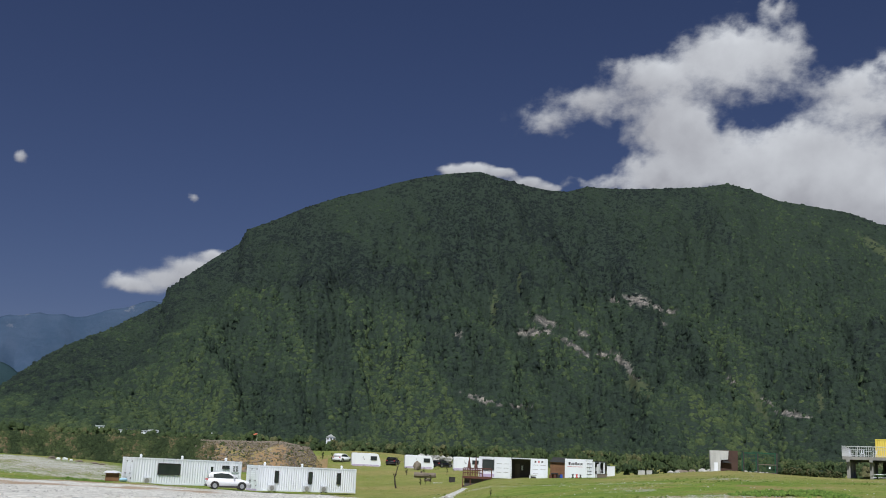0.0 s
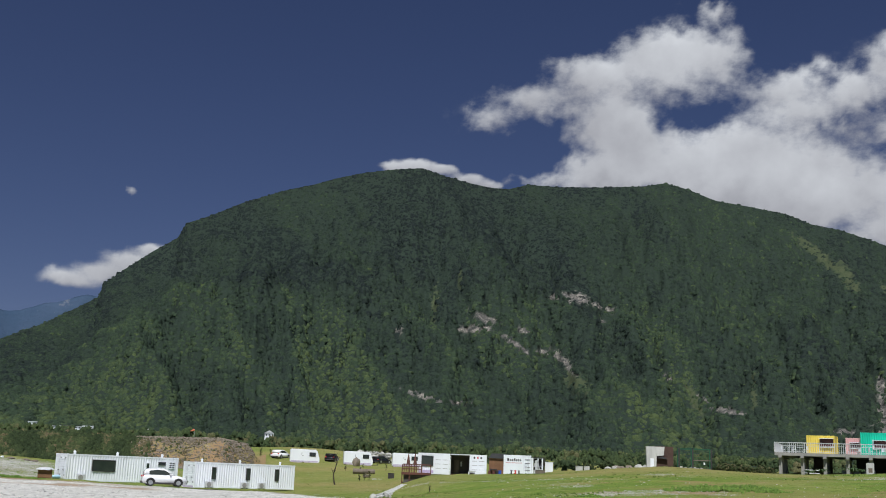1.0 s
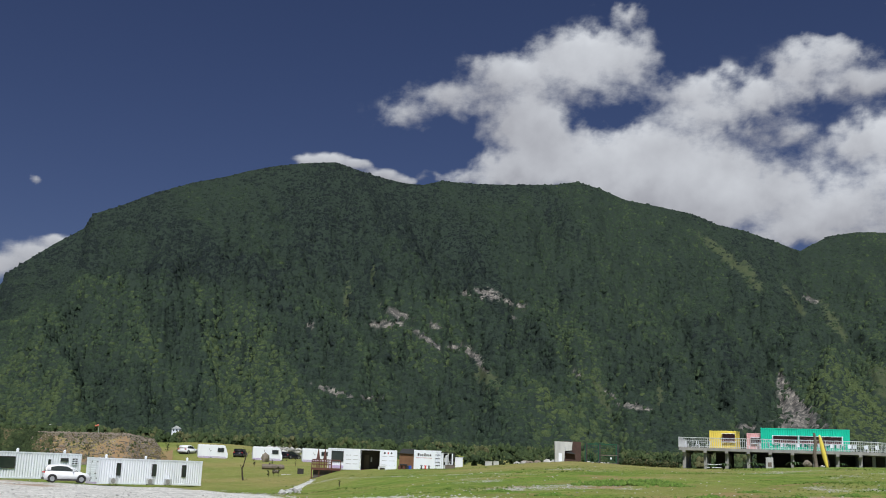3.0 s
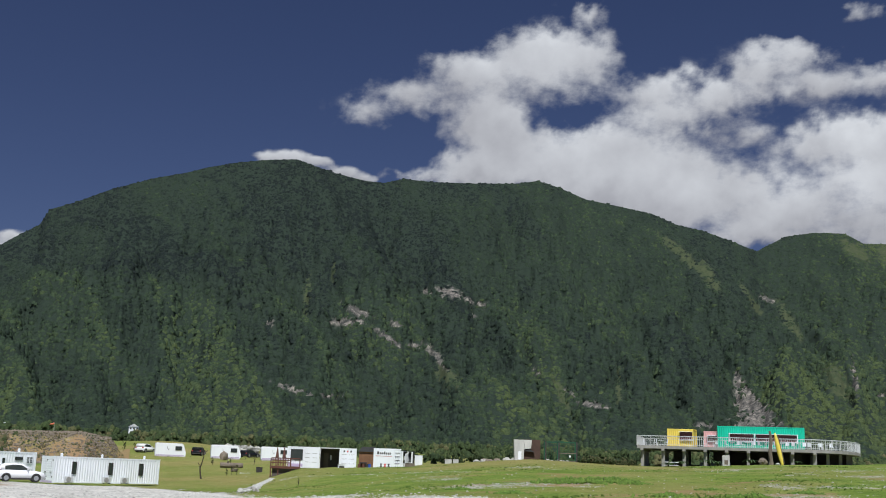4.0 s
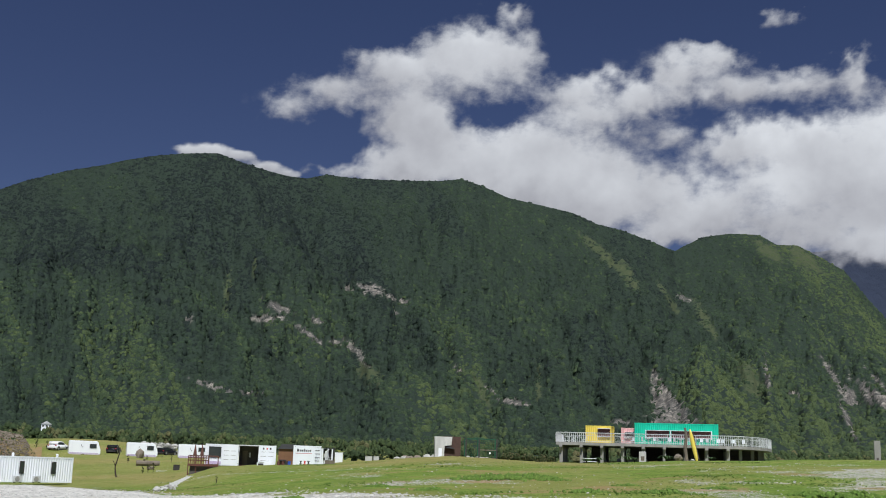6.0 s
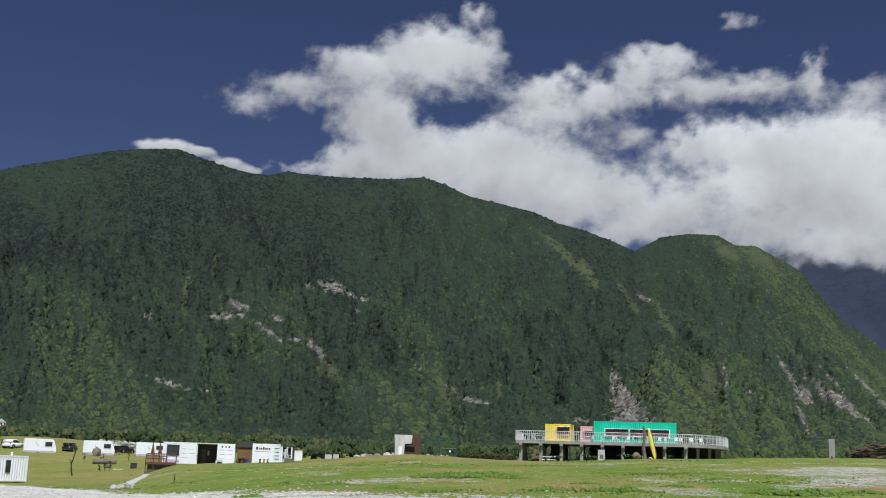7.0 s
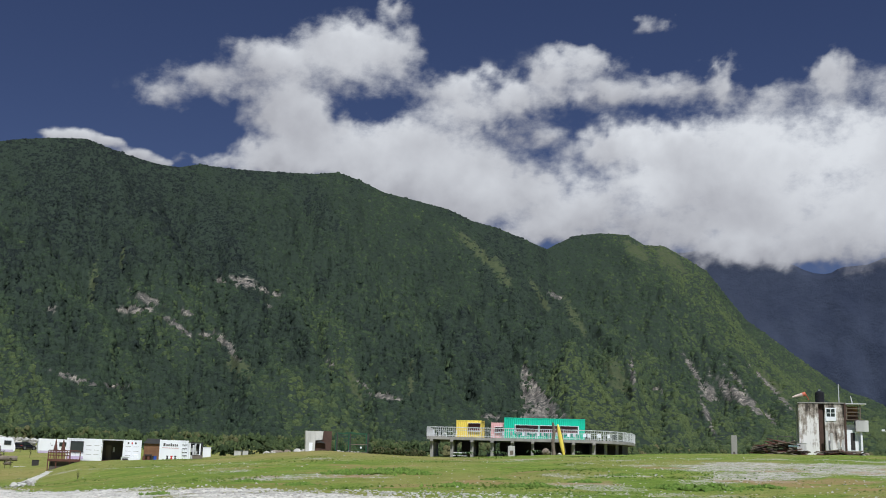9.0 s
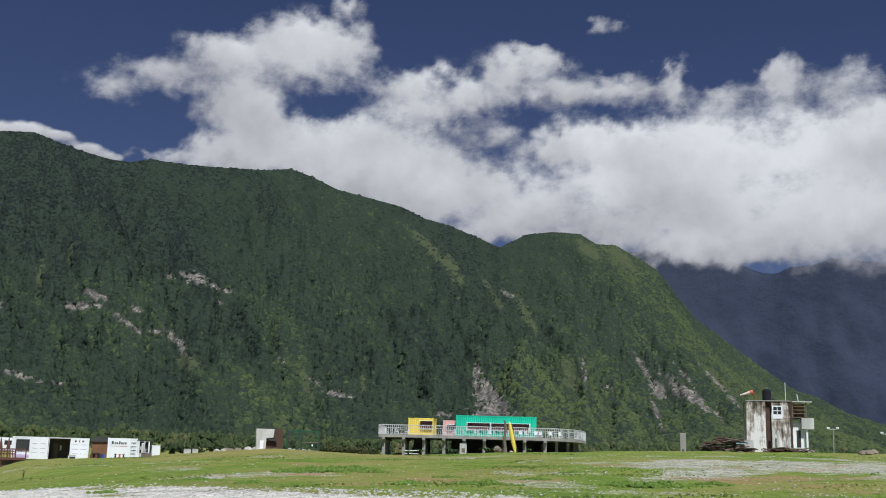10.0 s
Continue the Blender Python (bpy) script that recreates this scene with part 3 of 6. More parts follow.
# ---- clouds: a distant backdrop of cumulus; bearing, height angle, half width, half height, weight ----
BANK = ((30.3, 16.9, 2.2, 0.9, 1), (34.0, 17.1, 3.4, 1.3, 1), (37.5, 16.4, 3.8, 1.8, 1), (41.9, 16.2, 4.1, 1.9, 1), (45.5, 16.4, 2.9, 1.8, 1), (33.0, 14.8, 4.7, 1.7, 1), (28.5, 13.8, 4.1, 1.2, 1),
        (37.5, 13.2, 5.1, 2.0, 1), (43.1, 13.1, 4.3, 2.1, 1), (36.0, 11.7, 3.5, 0.85, 1), (39.7, 11.2, 2.5, 0.75, 1), (26.7, 12.6, 2.7, 1.0, 1), (51, 15.5, 5, 3.5, 1), (22.5, 13.7, 3.0, 1.2, 1), (31.5, 12.7, 3.2, 1.2, 1), (12.5, 15.5, 4.2, 0.7, 1), (17.5, 14.9, 3.0, 0.9, 1), (51, 12.5, 5, 2.2, 1))
BAND = ((8.3, 19.6, 2.1, 0.9, 0.85), (11.2, 20.8, 2.7, 1.3, 1), (15.4, 22.2, 2.7, 1.2, 0.85), (16.1, 20.9, 2.8, 1.1, 0.75), (12.3, 18.4, 2.6, 1.3, 1), (13.9, 17.1, 3.3, 1.3, 1), (11.4, 16.0, 2.1, 0.7, 1),
        (8.8, 15.4, 2.6, 0.5, 1), (16.1, 16.2, 3.7, 1.3, 1), (19.1, 17.3, 3.3, 1.3, 1), (22.4, 18.5, 2.4, 1.1, 1), (24.4, 19.4, 1.5, 0.8, 0.9), (20.7, 15.6, 4.0, 1.3, 1), (24.3, 14.6, 3.2, 1.2, 1))
WISPS = ((5.4, 18.6, 1.7, 0.7, 0.5), (17.9, 22.0, 1.6, 1.2, 0.6), (17.8, 23.8, 0.9, 0.4, 0.6), (19.3, 19.8, 3.0, 0.8, 0.66), (21.8, 20.2, 1.9, 0.8, 0.62), (28.7, 21.3, 2.3, 0.9, 1), (26.8, 20.7, 1.5, 1.1, 0.8),
         (30.0, 19.8, 3.0, 0.95, 0.9), (31.9, 23.0, 1.3, 0.6, 0.7), (32.5, 19.9, 1.1, 0.8, 0.8), (35.7, 20.1, 1.1, 1.1, 1), (34.0, 20.0, 0.9, 0.7, 0.6), (38.8, 19.4, 1.8, 0.9, 0.75), (41.6, 20.0, 1.4, 1.3, 1),
         (44.8, 19.6, 2.0, 1.1, 0.55), (26.3, 17.5, 1.0, 0.6, 0.42), (21.7, 24.0, 1.6, 0.4, 0.3))
PUFFS = ((-16.1, 8.75, 1.5, 0.5, 1.1), (-14.6, 9.3, 1.5, 0.5, 1.1), (-13.3, 10.0, 1.4, 0.5, 1.1), (-12.2, 10.7, 1.0, 0.4, 1.1), (-22.3, 14.6, 0.42, 0.38, 1.0), (-13.6, 13.6, 0.42, 0.3, 0.85), (0.3, 15.9, 0.8, 0.25, 1.1), (1.5, 16.05, 0.9, 0.36, 1.25), (2.9, 15.85, 1.0, 0.33, 1.25), (4.4, 15.4, 1.1, 0.35, 1.25), (5.8, 15.1, 0.9, 0.3, 1.2))


def cloud_layer(name, blobs, b0, b1, u0, u1, radius, material, label, torn=1.0):
    bearings, ups = np.arange(b0, b1, 0.14), np.arange(u0, u1, 0.14)
    B, U = np.meshgrid(bearings, ups)
    wb = B + (fbm(B * 0.6, U * 0.6, 3, 101) - 0.5) * 1.3 * torn + (fbm(B * 1.7, U * 1.7, 4, 105) - 0.5) * 1.5 * torn
    wu = U + (fbm(B * 0.6 + 50, U * 0.6, 3, 103) - 0.5) * 0.8 * torn + (fbm(B * 1.7 + 9, U * 1.7, 4, 107) - 0.5) * 1.0 * torn
    clear, lit, weight = np.ones_like(B), np.zeros_like(B), np.full_like(B, 1e-6)
    for bb, uu, rx, ry, w in blobs:
        q = ((wb - bb) / rx) ** 2 + ((wu - uu) / ry) ** 2
        g = w * np.exp(-q)
        clear *= 1 - np.clip(g, 0, 0.98)
        lit += g * ((0.62 if rx > 3.3 and bb > 22 else 0.40) + 0.34 * (wu - uu) / ry)
        weight += g
    density = (1 - clear) * smooth(0, 1.0, np.minimum.reduce([B - b0, b1 - B, U - u0, u1 - U]))
    x, y, z = radius * np.cos(np.radians(U)) * np.sin(np.radians(B)), radius * np.cos(np.radians(U)) * np.cos(np.radians(B)), radius * np.sin(np.radians(U))
    ob = grid_mesh(name, np.stack([x, y, z], -1).reshape(-1, 3), len(ups), len(bearings), material, (("cover", density), ("lit", np.clip(lit / weight, 0, 1))))
    tagged(ob, label, "cloud", kind="structure")


vapour = cloud_material()
cloud_layer("cloud_bank", BANK + tuple((p, q, r, s, w * 0.96) for p, q, r, s, w in BAND + WISPS), 2, 60, 8, 27, 4050, vapour, "bright white cumulus bank drifting behind the ridge")
cloud_layer("small_clouds", PUFFS, -26, 9, 6, 19, 4150, vapour, "small white cumulus puffs beside the mountain", 0.3)

# ---- embankment and plants of the near land ----
def bank_top(bearing):
    return np.interp(bearing, [-50, -18, -12, -8, -6.6, -5.8], [4.9, 4.9, 5.1, 5.4, 4.7, 1.5])


def build_embankment():
    bearings = np.linspace(-50, -5.6, 260)
    steps = np.array([160, 164, 167, 168.5, 170, 171.5, 173, 175, 178, 184, 192, 200, 208])
    shape = np.array([-0.06, -0.03, 0.0, 0.2, 0.5, 0.75, 0.9, 0.98, 1.0, 1.0, 0.95, 0.5, -0.05])
    B, D = np.meshgrid(bearings, steps)
    low, high = land(B, D), bank_top(B)
    x, y = D * np.sin(np.radians(B)), D * np.cos(np.radians(B))
    rise = np.clip(high - low, 0.3, None)
    z = low + rise * shape[:, None] + (fbm(x / 3, y / 3, 4, 111) - 0.5) * 0.6 * (shape[:, None] > 0)
    bare_earth = np.clip(smooth(-13.5, -12, B) + smooth(0.55, 0.7, fbm(x / 4, y / 4, 3, 113)) * 0.5, 0, 1)
    ob = grid_mesh("embankment", np.stack([x, y, z], -1).reshape(-1, 3), len(steps), len(bearings), bpy.data.materials["grass_and_gravel"],
                   (("gravel", bare_earth * 0.15), ("dry", np.ones_like(B)), ("soil", bare_earth * (0.35 + 0.6 * smooth(0.4, 0.6, fbm(x / 2, y / 2, 3, 115))))))
    tagged(ob, "overgrown earth embankment with rubble showing at one end", "embankment", kind="structure")
    n = 22000
    b = np.concatenate([rng.uniform(-27, -12.2, n - 3500), rng.uniform(-12.5, -5.8, 3500)])
    u = rng.random(n)
    d = 166.5 + 11 * u
    low, high = land(b, d), bank_top(b)
    z = low + np.clip(high - low, 0.2, None) * np.interp(d, steps, shape)
    wild = 1 - smooth(-13.2, -10.8, b + 2.5 * (fbm(b * 2, d / 3, 3, 121) - 0.5))
    keep = (rng.random(n) < 0.3 + 0.7 * wild) & ((d < 173.5) | (rng.random(n) < 0.12))
    b, d, z, wild = b[keep], d[keep], z[keep], wild[keep]
    r = rng.uniform(0.14, 0.42, len(b)) * (0.6 + 0.9 * fbm(b * 3, d / 2, 3, 119)) * (0.5 + 0.5 * wild)
    tone = np.clip(smooth(0.3, 0.75, fbm(b * 2.0, d / 2.5, 4, 117)) * rng.uniform(0.3, 1.3, len(b)) + 0.4 - 0.38 * wild, 0, 1)
    bushes = new("bank_bushes", lumps("bank_bushes", np.stack([d * np.sin(np.radians(b)), d * np.cos(np.radians(b)), z + r * 0.4], -1), r, bush_leaf, 0.45, (1, 1, 1.05), tone, shape_v=GEM_V, shape_f=GEM_F))
    tagged(bushes, "tangled green and brown scrub covering the embankment", "bushes", kind="stuff")
    n = 6500
    b, u = rng.uniform(-12.6, -6.2, n), rng.random(n) ** 0.8
    d = 163.5 + 13 * u
    low, high = land(b, d), bank_top(b)
    z = low + np.clip(high - low, 0.2, None) * np.interp(d, steps, shape)
    r = rng.uniform(0.04, 0.13, n) * rng.uniform(0.6, 1.7, n)
    rubble = new("bank_rubble", lumps("bank_rubble", np.stack([d * np.sin(np.radians(b)), d * np.cos(np.radians(b)), z + r * 0.4], -1), r, brown_rock, 0.35, (1.2, 1.0, 0.75), flat=True))
    tagged(rubble, "brown and grey rubble stones on the embankment's end", "rubble", kind="stuff")


def build_tree_belt():
    n = 1550
    b, d = rng.uniform(-27, 50, n), 262 + 640 * rng.random(n) ** 0.75
    keep = ~((b > -7) & (b < 1) & (d < 330)) & ~((b < -5.5) & (d < 300))
    b, d = b[keep], d[keep]
    n = len(b)
    height = rng.uniform(3.5, 7.5, n) * np.interp(d, [260, 420, 900], [0.75, 1.0, 1.5]) * np.where(b < -6, 1.0, 0.9)
    base = land(b, d)
    k = 14
    u = rng.normal(0, 1, (n, k, 3))
    u /= np.linalg.norm(u, axis=-1, keepdims=True)
    u *= rng.uniform(0.35, 1.0, (n, k, 1))
    wide = (height * rng.uniform(0.38, 0.62, n))[:, None]
    x, y = d * np.sin(np.radians(b)), d * np.cos(np.radians(b))
    c = np.stack([x[:, None] + u[..., 0] * wide, y[:, None] + u[..., 1] * wide, (base + height * 0.55)[:, None] + u[..., 2] * (height * 0.42)[:, None]], -1).reshape(-1, 3)
    r = (wide * rng.uniform(0.2, 0.4, (n, k))).ravel()
    tone = np.clip(np.repeat(rng.beta(2, 2.6, n), k) + rng.uniform(-0.18, 0.18, n * k), 0, 1)
    belt = new("tree_belt", lumps("tree_belt", c, r, belt_leaf, 0.35, tone=tone, shape_v=GEM_V, shape_f=GEM_F))
    tagged(belt, "belt of mixed green trees along the foot of the mountain", "trees", kind="stuff")


def build_weeds():
    n = 44000
    b, d = rng.uniform(-25, 49, n), 36 + 110 * rng.random(n) ** 1.2
    gravel, dry, soil = ground_cover(b, d)
    thick = fbm(d * np.sin(np.radians(b)) / 6, d * np.cos(np.radians(b)) / 6, 4, 131)
    keep = (rng.random(n) > gravel * 1.25) & (rng.random(n) < smooth(0.42, 0.62, thick) + 0.12)
    b, d, dry, thick = b[keep], d[keep], dry[keep], thick[keep]
    n, k = len(b), 6
    tall = rng.uniform(0.02, 0.06, n) * (1 + 1.3 * smooth(0.6, 0.75, thick))
    x, y, z = d * np.sin(np.radians(b)), d * np.cos(np.radians(b)), land(b, d) - 0.02
    turn = rng.uniform(0, 2 * np.pi, (n, k))
    out = rng.uniform(0.3, 1.0, (n, k)) * tall[:, None]
    foot = np.stack([x[:, None] + np.cos(turn) * 0.05, y[:, None] + np.sin(turn) * 0.05, np.repeat(z[:, None], k, 1)], -1)
    tip = np.stack([x[:, None] + np.cos(turn) * out, y[:, None] + np.sin(turn) * out, z[:, None] + tall[:, None] * rng.uniform(0.7, 1.2, (n, k))], -1)
    side = np.stack([-np.sin(turn), np.cos(turn), turn * 0], -1) * (0.035 + 0.1 * tall[:, None, None])
    verts = np.stack([foot - side, foot + side, tip], 2).reshape(-1, 3)
    me = bpy.data.meshes.new("weeds")
    fill_mesh(me, verts, np.arange(len(verts)).reshape(-1, 3))
    a = me.attributes.new("tone", "FLOAT", "POINT")
    a.data.foreach_set("value", np.repeat(np.clip(0.3 + 0.5 * dry + rng.uniform(-0.3, 0.3, n), 0, 1), k * 3).astype(np.float32))
    me.materials.append(weed_leaf)
    tagged(new("weeds", me), "tufts of green weeds and dry grass on the slope", "weeds", kind="stuff")


def build_stones():
    n = 42000
    b, d = rng.uniform(-25, 49, n), 34 + 85 * rng.random(n) ** 1.3
    gravel, dry, soil = ground_cover(b, d)
    edge = np.exp(-((d - lot_edge(b) - 1) / 3.5) ** 2) * (b > -2)
    keep = rng.random(n) < gravel * 0.45 * (0.25 + 0.75 * (b > 4)) + edge * 0.9 + 0.016 + 0.05 * (b > 6) * smooth(0.45, 0.65, fbm(d * np.sin(np.radians(b)) / 7, d * np.cos(np.radians(b)) / 7, 3, 141))
    b, d, edge = b[keep], d[keep], edge[keep]
    r = rng.uniform(0.018, 0.046, len(b)) * (1 + 0.5 * edge * rng.random(len(b))) * rng.uniform(0.8, 1.6, len(b))
    places = np.stack([d * np.sin(np.radians(b)), d * np.cos(np.radians(b)), land(b, d) + r * 0.25], -1)
    tagged(new("loose_stones", lumps("loose_stones", places, r, pale_stone, 0.3, (1.3, 1.1, 0.7), flat=True)), "pale river stones scattered over the grass and gravel", "stones", kind="stuff")


build_embankment()
build_tree_belt()
build_weeds()
build_stones()


def boulder(bearing, d, size, material, label, group="", squash=(1.25, 1.0, 0.75), lift=0.25, name="boulder"):
    bm = bmesh.new()
    bmesh.ops.create_icosphere(bm, subdivisions=2, radius=1)
    off = Vector((bearing * 3.1, d * 0.7, 0))
    for v in bm.verts:
        v.co *= 1 + 0.45 * noise.noise(v.co * 1.3 + off) + 0.12 * noise.noise(v.co * 4 + off)
        v.co = Vector((v.co.x * squash[0], v.co.y * squash[1], v.co.z * squash[2])) * size
    ob = part(name, bm, material)
    ob.matrix_world = stand(bearing, d, (bearing * 57) % 90, size * lift)
    return tagged(ob, label, "boulder", group)


# ---- containers ----
def corrugated(bm, x0, x1, y, z0, z1, pitch=0.28, depth=0.05):
    """A ribbed steel sheet along x that bulges towards -y."""
    xs, ys, x, k = [], [], x0, 0
    for k in range(int((x1 - x0) / pitch)):
        for u, v in ((0, 0), (0.27, 0), (0.5, 1), (0.77, 1)):
            xs.append(x0 + (k + u) * pitch)
            ys.append(y - v * depth)
    xs.append(x1)
    ys.append(y)
    low = [bm.verts.new((a, c, z0)) for a, c in zip(xs, ys)]
    high = [bm.verts.new((a, c, z1)) for a, c in zip(xs, ys)]
    for i in range(len(xs) - 1):
        bm.faces.new((low[i], low[i + 1], high[i + 1], high[i]))
    return bm


def window(parent, x0, x1, z0, z1, y, bars=(), frame_mat=None, w=0.07):
    f = part("window", boxes((x0 - w, x1 + w, y - 0.06, y + 0.02, z1, z1 + w), (x0 - w, x1 + w, y - 0.06, y + 0.02, z0 - w, z0), (x0 - w, x0, y - 0.06, y + 0.02, z0, z1), (x1, x1 + w, y - 0.06, y + 0.02, z0, z1)), frame_mat or dark_frame, parent)
    part("pane", boxes((x0, x1, y - 0.03, y, z0, z1)), glass, f, "dark window glass")
    for vertical, v in bars:
        part("bar", boxes((v - 0.03, v + 0.03, y - 0.06, y - 0.03, z0, z1) if vertical else (x0, x1, y - 0.06, y - 0.03, v - 0.03, v + 0.03)), frame_mat or dark_frame, f)
    return f


def container(m, L, paint, label, group, W=2.44, H=2.59, doors=True, fittings=(), name="shipping_container"):
    root = thing(name, m, label, "container", group)
    part("body", boxes((0.06, L - 0.06, 0.08, W - 0.08, 0.12, H - 0.05)), paint, root)
    wall = corrugated(bmesh.new(), 0.16, L - 0.16, 0.07, 0.16, H - 0.12)
    part("side_wall", wall, paint, root)
    for x in (0, L - 0.16):
        for y in (0, W - 0.16):
            part("corner_post", boxes((x, x + 0.16, y, y + 0.16, 0.1, H - 0.1), bevel=0.01), paint, root)
            for z in (0, H - 0.11):
                part("corner_casting", boxes((x - 0.01, x + 0.17, y - 0.01, y + 0.17, z, z + 0.12), bevel=0.01), paint, root)
    for y in (0.01, W - 0.11):
        part("top_rail", boxes((0.16, L - 0.16, y, y + 0.1, H - 0.12, H)), paint, root)
        part("bottom_rail", boxes((0.16, L - 0.16, y, y + 0.1, 0.02, 0.16)), paint, root)
    for x in (0.01, L - 0.11):
        for z0, z1 in ((0.02, 0.16), (H - 0.12, H)):
            part("end_rail", boxes((x, x + 0.1, 0.16, W - 0.16, z0, z1)), paint, root)
    if doors:
        for y0 in (0.18, W / 2 + 0.01):
            ribs = [(x, z + dz) for z in np.arange(0.2, H - 0.36, 0.225) for x, dz in ((0.05, 0), (0.02, 0.03), (0.02, 0.18), (0.05, 0.21))]
            leaf = part("door", prism(ribs + [(0.05, H - 0.15), (0.07, H - 0.15), (0.07, 0.2)], y0, y0 + W / 2 - 0.19), paint, root)
            part("locking_bar", rods(((-0.005, y0 + 0.3, 0.2), (-0.005, y0 + 0.3, H - 0.15)), r=0.02), galvanised, leaf)
            part("handle", boxes((-0.03, 0.02, y0 + 0.2, y0 + 0.5, 1.0, 1.06)), dark_frame, leaf)
            for z in (0.5, H - 0.45):
                part("hinge", boxes((-0.01, 0.03, y0 + 0.02, y0 + 0.14, z, z + 0.12)), dark_frame, leaf)
    for f in fittings:
        f(root)
    return root


def air_conditioner(m):
    root = thing("air_conditioner", m, "grey outdoor air conditioner unit beside the container wall", "air conditioner", "air conditioners by the containers")
    part("casing", boxes((-0.42, 0.42, -0.32, 0, 0.06, 0.66), bevel=0.02), galvanised, root)
    bm = bmesh.new()
    rod(bm, (-0.1, -0.325, 0.36), (-0.1, -0.345, 0.36), 0.25, sides=20)
    part("fan_grille", bm, concrete, root, "dark round fan grille")
    for x in (-0.34, 0.28):
        part("foot", boxes((x, x + 0.07, -0.3, -0.02, 0, 0.06)), dark_frame, root)


CONTAINER_A = put(-15.33, 112.3, -0.66, 25)
CONTAINER_B = put(-9.12, 115.0, -0.95, 29)
LODGES = "white container lodges"


def roof_knobs(root):
    for x in (0.9, 5.4, 10.4):
        bm = bmesh.new()
        rod(bm, (x, 0.3, 2.58), (x, 0.3, 2.78), 0.12, sides=10)
        bmesh.ops.create_uvsphere(bm, u_segments=10, v_segments=6, radius=0.14, matrix=Matrix.Translation((x, 0.3, 2.8)))
        part("roof_vent", bm, white_paint, root)


container(CONTAINER_A, 12.19, white_paint, "long white corrugated container with a picture window", LODGES, fittings=(
    roof_knobs,
    lambda r: window(r, 2.75, 5.05, 1.05, 2.05, 0.02),
    lambda r: window(r, 8.55, 8.85, 0.95, 1.95, 0.02, frame_mat=white_paint),
    lambda r: window(r, 9.95, 10.65, 1.85, 2.05, 0.02),
    lambda r: window(r, 11.15, 11.75, 1.55, 2.1, 0.02, ((False, 1.73), (False, 1.92), (True, 11.45)), white_paint)))
container(CONTAINER_B, 12.19, white_paint, "white corrugated container with three narrow windows", LODGES, fittings=(
    roof_knobs,
    lambda r: window(r, 2.05, 2.4, 0.95, 2.05, 0.02),
    lambda r: window(r, 6.15, 6.5, 0.95, 2.05, 0.02),
    lambda r: window(r, 9.75, 10.1, 0.95, 2.05, 0.02),
    lambda r: part("lilac_band", boxes((-0.016, -0.006, 0.1, 2.3, 0.0, 0.2)), lilac_paint, r)))
air_conditioner(CONTAINER_A @ pose(1.5, -0.1, 0.0))
for x in (1.6, 5.8, 7.9):
    air_conditioner(CONTAINER_B @ pose(x, -0.1, 0.0))


